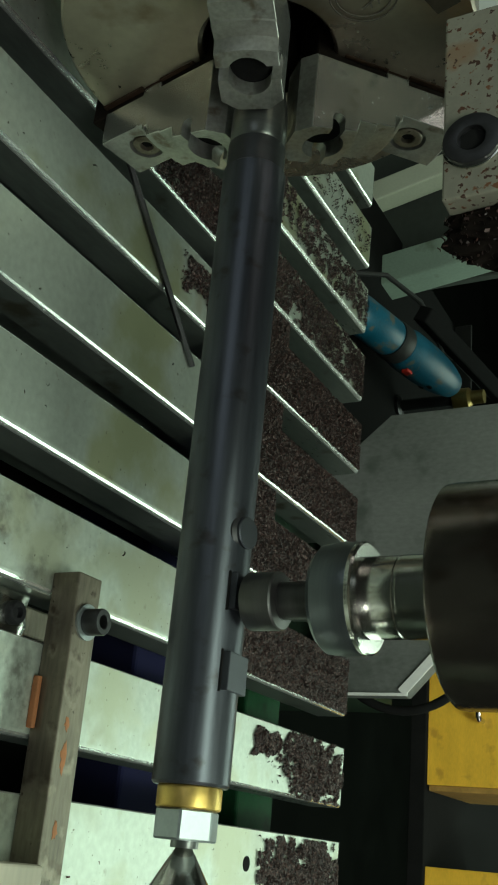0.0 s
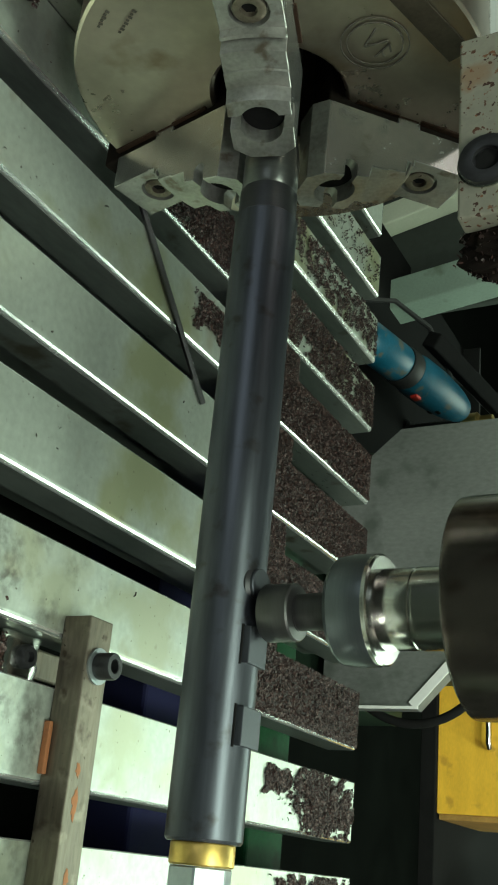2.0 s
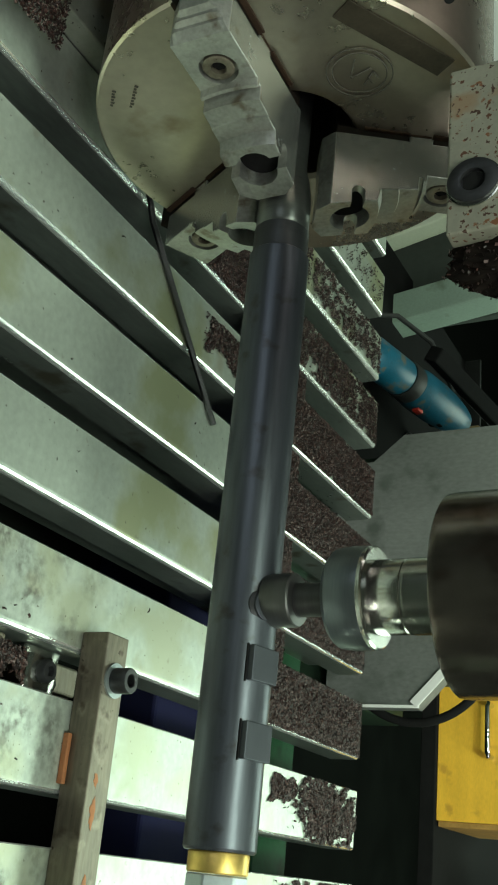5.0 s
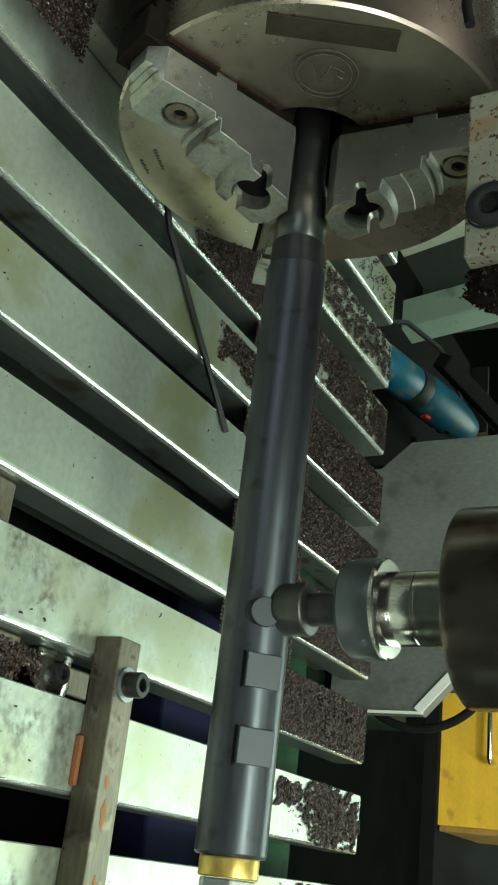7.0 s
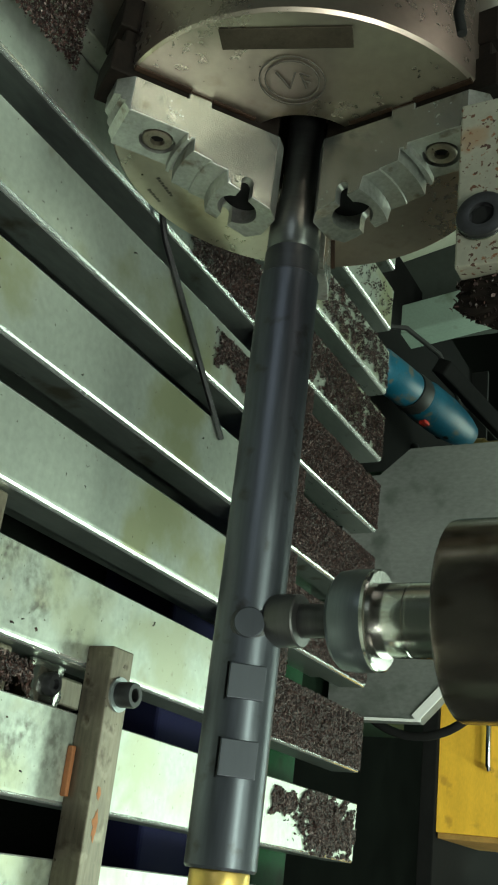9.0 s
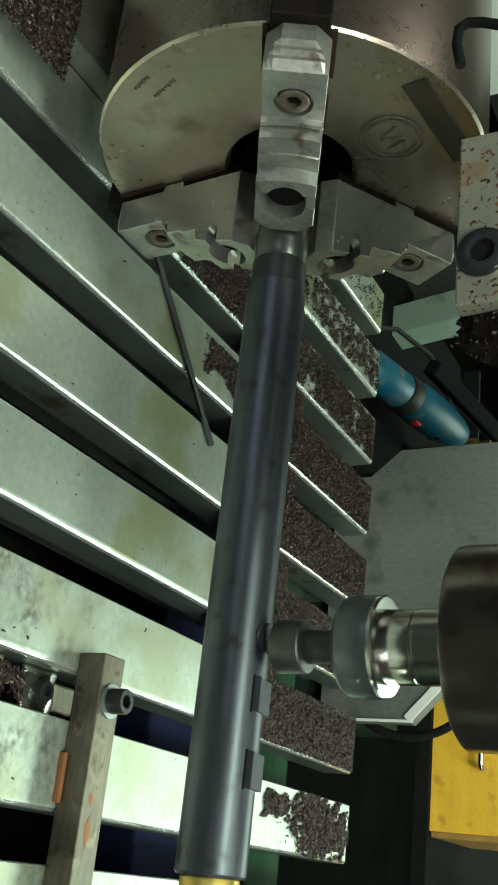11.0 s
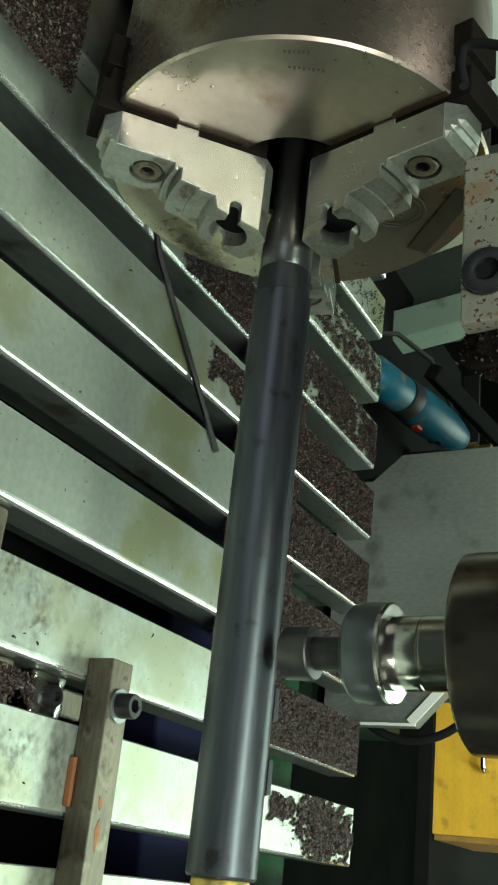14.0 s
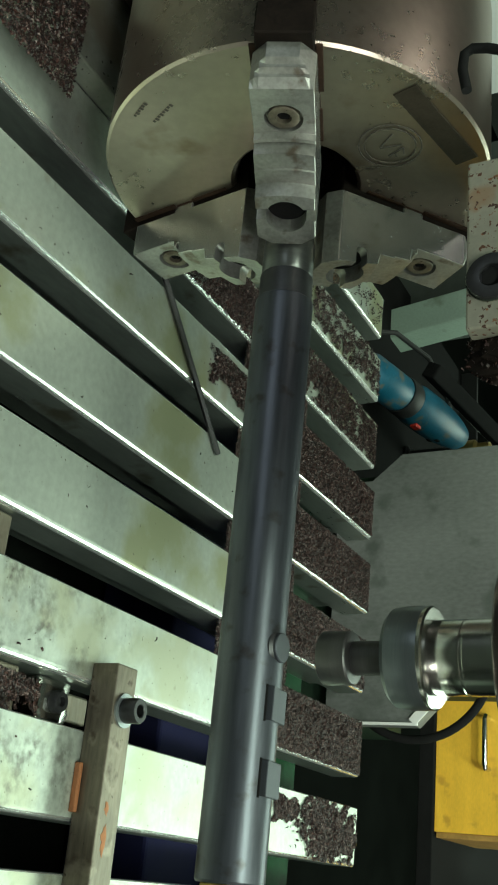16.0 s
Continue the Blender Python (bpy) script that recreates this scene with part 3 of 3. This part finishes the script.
    nut = prism(hexagon(0.0172), 0.8415, 0.8565, Matrix(((0, 0, 1, 0), (1, 0, 0, 0), (0, 1, 0, 0), (0, 0, 0, 1))), bevel=0.0009)
    part("hex_nut", nut, M_NUT, c, "zinc plated hexagon nut")
    part("stub", lathe([(0, 0.8565), (0.0072, 0.8565), (0.0072, 0.860), (0, 0.860)], 32, "x"), M_JOURNAL, c, smooth=True)
    return c


PAD_AT = -163.0


def dividing_head():
    d = empty("dividing_head", 0.1, AX_Y, 0)
    tagged(d, "dark cast dividing head bolted on the slotted table", "dividing head")

    def dp(name, bm, m, label="", smooth=False):
        bmesh.ops.transform(bm, matrix=Matrix.Translation((-0.1, -AX_Y, 0)), verts=bm.verts)
        return part(name, bm, m, d, label, smooth)
    dp("base_plate", box(-0.12, 0.236, AX_Y - 0.30, AX_Y + 0.17, 0.0, 0.022, 0.002), M_PLATEN, "bare steel base plate")
    dp("housing", box(-0.12, 0.150, AX_Y - 0.105, AX_Y + 0.12, 0.022, 0.27, 0.014, 3), M_HOUSING, "brown stained cast housing")
    fl = lathe([(0.0, 0.150), (0.125, 0.150), (0.128, 0.153), (0.128, 0.1895), (0, 0.1895)], 96, "x")
    bmesh.ops.transform(fl, matrix=Matrix.Translation((0, AX_Y, AX_Z)), verts=fl.verts)
    dp("flange", fl, M_CHUCK, "worn round steel flange", True)


def tailstock():
    t = empty("tailstock", 0.95, AX_Y, 0)
    tagged(t, "steel tailstock with a pointed live centre", "tailstock")
    cone = lathe([(0, 0.856), (0.0025, 0.857), (0.0300, 0.902), (0.0305, 0.945), (0, 0.945)], 64, "x")
    bmesh.ops.transform(cone, matrix=Matrix.Translation((-0.95, 0, AX_Z)), verts=cone.verts)
    part("centre_point", cone, M_NOSE, t, "polished pointed centre", True)
    part("tail_body", box(-0.005, 0.16, -0.05, 0.05, 0.0, 0.24, 0.01, 3), M_DGREEN, t, "green painted tailstock body")


def strap():
    # square clamping bar lying on the table with one upright cap screw
    s = empty("clamping_bar", 0.684, -0.5605, 0)
    s.rotation_euler = (0, 0, radians(STRAP_TURN))
    tagged(s, "brown square steel clamping bar lying on the table", "clamping bar")
    part("bar_body", box(0, 0.34, 0, 0.0275, 0.0, 0.0235, 0.0012), M_STRAP, s)
    for i, (px, py, rx, ry) in enumerate(((0.126, 0.0108, 0.0135, 0.0040), (0.104, 0.0098, 0.0060, 0.0032), (0.172, 0.0130, 0.0080, 0.0030))):
        ring = []
        for k in range(28):
            a = 2 * math.pi * k / 28
            g = 0.75 + 0.55 * noise.noise(Vector((math.cos(a) * 2.2 + i * 5, math.sin(a) * 2.2, i * 3.0)))
            ring.append((px + rx * g * math.cos(a), py + ry * g * math.sin(a)))
        part("paint_mark", prism(ring, 0.0235, 0.0237), M_ORANGE, s, "worn orange paint mark")
    wm = Matrix.Translation((0.0335, 0.0150, 0.0235))
    w = lathe([(0.006, 0), (0.0128, 0), (0.0128, 0.0018), (0.006, 0.0018)], 32, closed=True)
    bmesh.ops.transform(w, matrix=wm, verts=w.verts)
    part("washer", w, M_NUT, s, "bright flat washer", True)
    cap_screw(s, wm @ Matrix.Translation((0, 0, 0.0018)), 0.0095, 0.0135)
    ob = obj("copper_shim", box(0.074, 0.109, -0.0048, -0.0004, 0.0, 0.005, 0.0008), M_ORANGE)
    ob.matrix_world = Matrix.Translation((0.684, -0.5605, 0)) @ Matrix.Rotation(radians(STRAP_TURN), 4, "Z")
    tagged(ob, "thin orange copper strip beside the clamping bar", "shim")


STRAP_TURN = 0.6


def pale_block():
    b = obj("packing_block", box(0, 0.075, -0.075, 0, 0, 0.035, 0.002), M_BLOCK)
    b.location = (0.877, -0.5660, 0.0)
    tagged(b, "pale wooden packing block lying beside the clamping bar", "packing block")


def rod():
    # black rod with a bent end lying across the bars
    a, b = Vector((0.297, -0.579, 0.0032)), Vector((0.451, -0.418, 0.0032))
    pts = [a + Vector((-0.004, 0.006, 0.012)), a + Vector((-0.001, 0.001, 0.004))] + [a.lerp(b, i / 8) for i in range(1, 9)]
    tagged(obj("hex_key", tube(pts, 0.0031, 6), M_DARK), "black hexagon key lying across the table bars", "hex key")


# ---- spindle, column plate and bracket: they travel along the table ----
def spindle():
    s = empty("milling_spindle", 0, 0, 0)
    tagged(s, "vertical milling spindle with a collet nut and a small cutter", "spindle")
    z = 0.0   # the upper rim of the collet nut

    def sp(name, prof, m, label=""):
        return part(name, lathe(prof, 96), m, s, label, True)
    sp("cutter", [(0, -0.0550), (0.0152, -0.0550), (0.0158, -0.0542), (0.0158, -0.0375), (0.0150, -0.0365), (0.0105, -0.0355), (0.0105, -0.035), (0, -0.035)], M_CUT, "dark blurred cutter head")
    sp("shank", [(0.0100, -0.0385), (0.0100, -0.008)], M_CUT)
    sp("collet_nut", [(0.010, -0.0115), (0.0255, -0.0115), (0.0285, -0.0085), (0.0295, 0.0), (0.0293, 0.0095), (0.0285, 0.0125), (0.0262, 0.0130), (0.020, 0.0130)], M_COLLAR, "dark collet nut with a bright rim")
    sp("nut_rim", [(0.0290, 0.0103), (0.0292, 0.0127), (0.0280, 0.0137), (0.0205, 0.0137), (0.0205, 0.0105)], M_NOSE, "bright polished rim")
    sp("nose", [(0.0, 0.0129), (0.0200, 0.0129), (0.0212, 0.0145), (0.0212, 0.032), (0.0207, 0.0325), (0.0207, 0.0338), (0.0214, 0.0343), (0.0214, 0.062), (0, 0.062)], M_NOSE, "polished spindle nose")
    sp("quill", [(0.0, 0.0590), (0.0530, 0.0590), (0.0550, 0.0605), (0.0555, 0.064), (0.0555, 0.30), (0, 0.30)], M_QUILL, "large dark steel quill")
    return s


def carriage():
    c = empty("machine_column", 0, 0, -0.12)
    tagged(c, "grey machine column plate with bright chamfered edges", "machine column")
    # outline in x, z relative to the spindle axis
    out = [(-0.478, -0.103), (-0.520, -0.054), (-0.520, 0.75), (-0.19, 0.75), (-0.19, 0.072), (-0.093, -0.018), (-0.093, -0.16), (-0.478, -0.16)]
    m = Matrix(((1, 0, 0, 0), (0, 0, -1, 0), (0, 1, 0, 0.12), (0, 0, 0, 1)))
    bm = prism(out, -0.275, -0.25, m)
    part("front_plate", bm, M_COLUMN, c)
    ch = bmesh.new()
    for a, b, wide in (((-0.093, -0.16), (-0.093, -0.014), 0.0035), ((-0.093, -0.018), (-0.19, 0.072), 0.0125)):
        d = Vector(b) - Vector(a)
        lift = 0.0008 if a[1] > -0.1 else 0.0
        e = box(0, d.length, -0.0005, wide, -0.2495 + lift, -0.247 + lift)
        merge(ch, e, m @ Matrix.Translation((a[0], a[1], 0)) @ Matrix.Rotation(math.atan2(d.y, d.x), 4, "Z"))
    # flat proud strip that paints the chamfer's bright reflection
    part("edge_strip", ch, M_CHAMFER, c, "chamfered edge with its highlight painted white")
    part("column_body", box(-0.50, -0.21, 0.276, 0.9, -0.04, 0.87, 0.01), M_DGREEN, c, "dark green cast column")
    part("column_foot", box(-0.47, -0.12, 0.276, 0.60, -0.72, -0.041, 0.01), M_DGREEN, c, "dark green column foot")
    hose = [(-0.195 + 0.116 * math.cos(a), 0.292, 0.085 + 0.116 * math.sin(a)) for a in [radians(-55 + 130 * i / 22) for i in range(23)]]
    part("hose", tube(hose, 0.0065, 12), M_HOLE, c, "black rubber hose", True)
    return c


def milling_head():
    # housing above the quill, with a rusted bracket plate hanging beside it
    b = empty("milling_unit", 0, AX_Y, 0.344)
    tagged(b, "dark milling unit housing with a rust-flecked bracket plate", "milling unit")
    by = -0.785 - AX_Y
    part("housing", box(-0.26, 0.09, by + 0.012, 0.16, 0.17, 0.42, 0.012, 3), M_DGREEN, b, "dark green head housing")
    pl = part("bracket_plate", box(-0.232, -0.133, by, by + 0.012, 0.002, 0.30, 0.0012), M_RUST, b, "grey steel bracket plate flecked with rust")
    sm = Matrix.Translation((-0.160, by, 0.0155)) @ Matrix.Rotation(radians(90), 4, "X")
    ring = lathe([(0.0136, -0.002), (0.0136, 0.0007), (0.0128, 0.0009), (0.0128, -0.002)], 36, closed=True)
    bmesh.ops.transform(ring, matrix=sm, verts=ring.verts)
    part("bright_ring", ring, M_NOSE, pl, "bright worn counterbore edge", True)
    cap_screw(pl, sm @ Matrix.Translation((0, 0, -0.0002)), 0.0126, 0.0034, name="large_cap_screw")
    part("cable", tube([(-0.2929, -0.1435, 0.0299), (-0.302, -0.1435, 0.0134), (-0.3045, -0.1435, 0.0053), (-0.3021, -0.1435, 0.0008), (-0.2914, -0.1435, -0.0002), (-0.2762, -0.1435, 0.0024)], 0.0028, 10), M_HOLE, b, "black rubber cable", True)
    lump = bmesh.new()
    bmesh.ops.create_icosphere(lump, subdivisions=5, radius=1)
    for v in lump.verts:
        k = 1 + 0.22 * noise.noise(v.co * 2.5) + 0.10 * noise.noise(v.co * 9) + 0.05 * noise.noise(v.co * 30)
        v.co = Vector((-0.126 + v.co.x * 0.027 * k, by + 0.018 + v.co.y * 0.012 * k, 0.064 + v.co.z * 0.064 * k))
    st = part("chip_cake", lump, M_SLIDE, b, "dark brown caked steel chips")
    rng = np.random.default_rng(3)
    spots = []
    for v in st.data.vertices:
        spots.append(tuple(np.array(v.co) + rng.normal(0, 0.0008, 3)))
    ck = new("clinging_chips", flakes(spots, 12, 0.0012))
    ck.parent = b
    tagged(ck, "loose brown chips clinging to the caked lump", kind="stuff")
    return b


def grinder():
    a, b = Vector((-0.045, 0.40, -0.150)), Vector((-0.035, 0.68, -0.081))
    g = empty("angle_grinder")
    m = Matrix.Translation(a) @ (b - a).to_track_quat("Z", "X").to_matrix().to_4x4()
    g.matrix_world = m
    tagged(g, "teal blue angle grinder with a black cable lying on the shelf", "angle grinder")
    part("rear_grip", lathe([(0, -0.06), (0.030, -0.06), (0.036, -0.05), (0.036, 0.045), (0.034, 0.05), (0, 0.05)], 32), M_TEAL, g, "teal plastic grip", True)
    part("black_band", lathe([(0, 0.05), (0.037, 0.05), (0.0385, 0.055), (0.0385, 0.078), (0.037, 0.082), (0, 0.082)], 32), M_RUBBER, g, "black rubber band", True)
    part("motor_housing", lathe([(0, 0.082), (0.0375, 0.082), (0.041, 0.10), (0.041, 0.16), (0.038, 0.20), (0.033, 0.235), (0.026, 0.262), (0.016, 0.275), (0, 0.278)], 40), M_TEAL, g, "teal plastic motor housing", True)
    part("switch", box(-0.007, 0.007, 0.036, 0.046, 0.10, 0.118, 0.002), M_RED, g, "small red switch")
    part("vent", box(-0.004, 0.004, 0.030, 0.0405, 0.18, 0.192, 0.001), M_HOLE, g)
    part("vent", box(-0.022, -0.014, 0.028, 0.036, 0.18, 0.192, 0.001), M_HOLE, g)
    w = m.inverted()
    pts = [w @ Vector(p) for p in ((-0.14, 0.36, -0.19), (-0.16, 0.42, -0.14), (-0.14, 0.50, -0.10), (-0.10, 0.58, -0.09), (-0.085, 0.66, -0.10), (-0.08, 0.74, -0.10))]
    part("cable", tube(pts, 0.005, 8), M_RUBBER, g, "black cable", True)
    ga, gb = w @ Vector((-0.115, 0.50, -0.095)), w @ Vector((-0.08, 0.82, -0.03))
    gm = Matrix.Translation(ga) @ (gb - ga).to_track_quat("Z", "X").to_matrix().to_4x4()
    bm = box(-0.016, 0.016, -0.016, 0.016, 0, (gb - ga).length, 0.004)
    bmesh.ops.transform(bm, matrix=gm, verts=bm.verts)
    side = part("side_guard", bm, M_HOLE, g, "dark boxy side guard")
    # two lighter strips paint the highlights along the guard's edges
    for e in (-0.0145, 0.0145):
        bm = box(e - 0.0012, e + 0.0012, -0.0178, -0.0155, 0.004, (gb - ga).length - 0.004, 0.0004)
        bmesh.ops.transform(bm, matrix=gm, verts=bm.verts)
        part("edge_highlight", bm, M_DARK, side, "thin strip standing in for an edge highlight")


def drawer_box(name_x0, x1, z0, z1, y=0.70):
    d = empty("plywood_drawer", (name_x0 + x1) / 2, y, z0)
    tagged(d, "orange stained plywood drawer with a chrome bar handle", "drawer", group="plywood drawers")
    w = (x1 - name_x0) / 2
    part("front", box(-w, w, 0, 0.016, 0, z1 - z0, 0.0015), M_PLY, d)
    part("ply_edge", box(w + 0.0003, w + 0.010, 0.003, 0.26, 0.003, z1 - z0 - 0.003, 0.001), M_PLYEDGE, d, "layered plywood side")
    part("tray", box(-w, w, 0.0163, 0.26, 0, z1 - z0, 0.001), M_PLYEDGE, d)
    h = [(-0.045, 0, 0.098), (-0.045, -0.022, 0.098), (-0.040, -0.026, 0.098), (0.040, -0.026, 0.098), (0.045, -0.022, 0.098), (0.045, 0, 0.098)]
    part("handle", tube(h, 0.005, 10), M_CHROME, d, "chrome bar handle", True)
    return d


def brass_fitting():
    b = empty("brass_fitting", -0.03, 0.71, -0.215)
    tagged(b, "dull brass pipe fitting standing on the dark shelf", "pipe fitting")
    part("stem", lathe([(0, 0), (0.022, 0), (0.022, 0.006), (0.012, 0.010), (0.012, 0.12), (0, 0.12)], 24), M_DARK, b, smooth=True)
    part("brass_cap", lathe([(0.0, 0.118), (0.019, 0.118), (0.021, 0.122), (0.021, 0.150), (0.014, 0.156), (0.014, 0.18), (0, 0.18)], 24), M_BRASSY, b, "dull brass cap", True)


def white_board():
    b = empty("white_board", -2.2, 1.3, -0.85)
    tagged(b, "white painted board standing against the far wall", "board")
    part("panel", box(-0.015, 0.015, -0.75, 0.75, 0.0, 2.2, 0.003), M_WHITE, b)
    part("board_frame", box(-0.022, 0.02, -0.78, -0.751, 0.0, 2.2, 0.003), M_WALL, b)


def bench():
    b = empty("low_bench", 0.9, 1.0, -0.131)
    tagged(b, "dark low bench carrying plywood drawers", "bench")
    # top coloured near-black, darker than its legs
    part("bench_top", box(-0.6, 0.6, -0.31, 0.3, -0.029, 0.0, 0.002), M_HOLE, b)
    for x in (-0.55, 0.55):
        part("leg", box(x - 0.03, x + 0.03, -0.05, 0.01, -0.719, -0.029, 0.002), M_WALL, b)


def flakes(spots, seed, size=0.0017):
    """Small bent chips; spots are rows of place and heap height."""
    rng = np.random.default_rng(seed)
    n = len(spots)
    p = np.array(spots)
    ln = rng.uniform(0.5, 1.5, n) * size
    wd = rng.uniform(0.25, 0.6, n) * size
    a = rng.uniform(0, 2 * np.pi, n)
    tilt = rng.normal(0, 0.45, n)
    d = np.stack([np.cos(a) * np.cos(tilt), np.sin(a) * np.cos(tilt), np.sin(tilt)], 1)
    s = np.stack([-np.sin(a), np.cos(a), rng.normal(0, 0.4, n)], 1)
    up = np.cross(d, s)
    cen = p + np.array([0, 0, 0.0012])
    v = np.stack([cen - d * ln[:, None] - s * wd[:, None], cen - d * ln[:, None] + s * wd[:, None],
                  cen + up * (ln * 0.5)[:, None] - s * wd[:, None], cen + up * (ln * 0.5)[:, None] + s * wd[:, None],
                  cen + d * ln[:, None] - s * wd[:, None], cen + d * ln[:, None] + s * wd[:, None]], 1).reshape(-1, 3)
    i = np.arange(n)[:, None] * 6
    f = np.concatenate([i + np.array([0, 1, 3, 2]), i + np.array([2, 3, 5, 4])])
    me = bpy.data.meshes.new("chips")
    me.from_pydata(v.tolist(), [], f.tolist())
    me.materials.append(M_CHIP)
    return me


def swarf():
    rng = np.random.default_rng(5)
    spots = []

    def fill(x0, x1, y0, y1, count, cover, seed, deep=0.002, edge=0.012, z=0.0, fine=0.4, oval=False):
        for _ in range(count):
            x, y = rng.uniform(x0, x1), rng.uniform(y0, y1)
            n1 = noise.noise(Vector((x * 22 + seed, y * 22, seed))) * (1 - fine) + (noise.noise(Vector((x * 75, y * 75, seed))) + 0.7 * noise.noise(Vector((x * 260, y * 260, seed)))) * fine
            if oval:
                border = 2.2 * (1 - math.hypot((2 * x - x0 - x1) / (x1 - x0), (2 * y - y0 - y1) / (y1 - y0)))
            else:
                border = min(x - x0, x1 - x, y - y0, y1 - y) / edge
            if n1 * 0.9 + 0.5 < cover + 0.25 * min(1.0, border) - 0.25:
                spots.append((x, y, z + rng.uniform(0, deep) * max(0.2, min(1, border)) * (1 + 1.5 * max(0.0, noise.noise(Vector((x * 90, y * 90, 7.0)))))))
    for k, count, cover, y0, fine in ((1, 3200, 0.38, -0.30, 0.9), (2, 12000, 0.62, -0.42, 0.8), (3, 17000, 0.80, -0.48, 0.6), (4, 23000, 1.1, -0.36, 0.4),
                                      (5, 23000, 1.4, -0.36, 0.4), (6, 23000, 1.4, -0.34, 0.4), (7, 22000, 1.12, -0.30, 0.5)):
        fill(k * 0.1 - 0.0640, k * 0.1 - 0.0025, y0, -0.005, count, cover, k * 3.1, fine=fine)
    fill(0.736, 0.799, -0.150, -0.004, 16000, 0.74, 31.0, fine=0.75, oval=True)
    fill(0.736, 0.790, -0.205, -0.06, 7000, 0.47, 37.0, fine=0.7, oval=True)
    fill(0.742, 0.770, -0.232, -0.165, 3500, 0.66, 39.0, fine=0.6, oval=True)
    fill(0.838, 0.900, -0.20, -0.005, 15000, 0.76, 41.0, fine=0.6, oval=True)
    fill(0.705, 0.732, -0.72, -0.60, 2500, 0.9, 83.0, edge=0.01, z=-0.017)
    # chips caught in the slots beside the shaft
    for k in (3, 4, 5, 6):
        fill(k * 0.1, k * 0.1 + 0.035, -0.37, -0.215, 5200, 1.3, 50.0 + k, z=-0.006)
    # loose heaps by the dividing head and by the rod
    fill(0.19, 0.285, -0.98, -0.735, 12000, 1.0, 61.0, deep=0.006, edge=0.05, z=0.0235)
    fill(0.345, 0.385, -0.45, -0.37, 2200, 0.8, 67.0, edge=0.02)
    fill(0.24, 0.30, -0.52, -0.36, 5000, 1.1, 71.0, edge=0.02)
    for _ in range(160):
        spots.append((rng.uniform(0.24, 0.9), rng.uniform(-0.95, -0.05), 0.0))
    spots = [s for s in spots if ((s[0] % 0.1) > 0.035 or s[2] < -0.001 or s[2] > 0.02)]
    ob = new("swarf", flakes(spots, 8, 0.0014))
    tagged(ob, "dark brown steel chips scattered over the table bars", "swarf", kind="stuff")


room()
table()
guard_frame()
tool_shelf()
work = turning_work()
dividing_head()
tailstock()
strap()
pale_block()
slot_nut()
rod()
spin = spindle()
column = carriage()
head = milling_head()
grinder()
brass_fitting()
white_board()
bench()
drawer_box(0.40, 0.712, -0.131, 0.10)
drawer_box(0.845, 1.16, -0.131, 0.10)
swarf()

# ---- movement ----
HEAD = [(0, 0.733, 0.263), (0.5, 0.728, 0.263), (1, 0.722, 0.263), (1.5, 0.716, 0.263), (2, 0.710, 0.263), (2.5, 0.704, 0.263), (3, 0.698, 0.263),
        (3.5, 0.692, 0.263), (4, 0.692, 0.261), (4.4, 0.690, 0.254), (9.3, 0.689, 0.254), (10.2, 0.697, 0.266), (11.5, 0.700, 0.2665), (14.55, 0.701, 0.2665),
        (14.95, 0.701, 0.286), (16, 0.701, 0.287)]
COLUMN = [(0, 0.727), (1, 0.7135), (2, 0.703), (3, 0.6925), (3.5, 0.6865), (4, 0.687), (6.5, 0.689), (11.5, 0.690), (16, 0.691)]
UNIT = [(0, 0.734, 0.3525), (1, 0.7235, 0.3525), (2, 0.711, 0.3525), (3, 0.699, 0.3525), (3.5, 0.693, 0.3525), (4, 0.693, 0.3515), (4.4, 0.690, 0.344), (6.5, 0.687, 0.344),
        (9.3, 0.687, 0.344), (10.2, 0.697, 0.353), (11.5, 0.702, 0.3535), (13, 0.705, 0.3535), (16, 0.706, 0.3535)]
TURN = [(0, 162), (4.0, 162), (4.5, 169), (6.5, 198), (7, 205), (7.5, 212), (8, 219), (8.5, 226), (8.75, 223), (9.0, 217), (9.5, 203), (10.5, 167), (11.5, 142), (12, 134.5),
        (12.5, 127), (13, 118), (13.5, 110), (14, 102), (14.5, 94), (15, 96), (15.25, 104), (15.5, 119), (15.75, 142), (16, 158)]


def motions():
    walk(work, [(t, pose(0, AX_Y, AX_Z, a)) for t, a in TURN])
    walk(spin, [(t, pose(x, AX_Y, z)) for t, x, z in HEAD])
    walk(column, [(t, pose(x, 0, -0.12)) for t, x in COLUMN])
    walk(head, [(t, pose(x, AX_Y, z)) for t, x, z in UNIT])


motions()
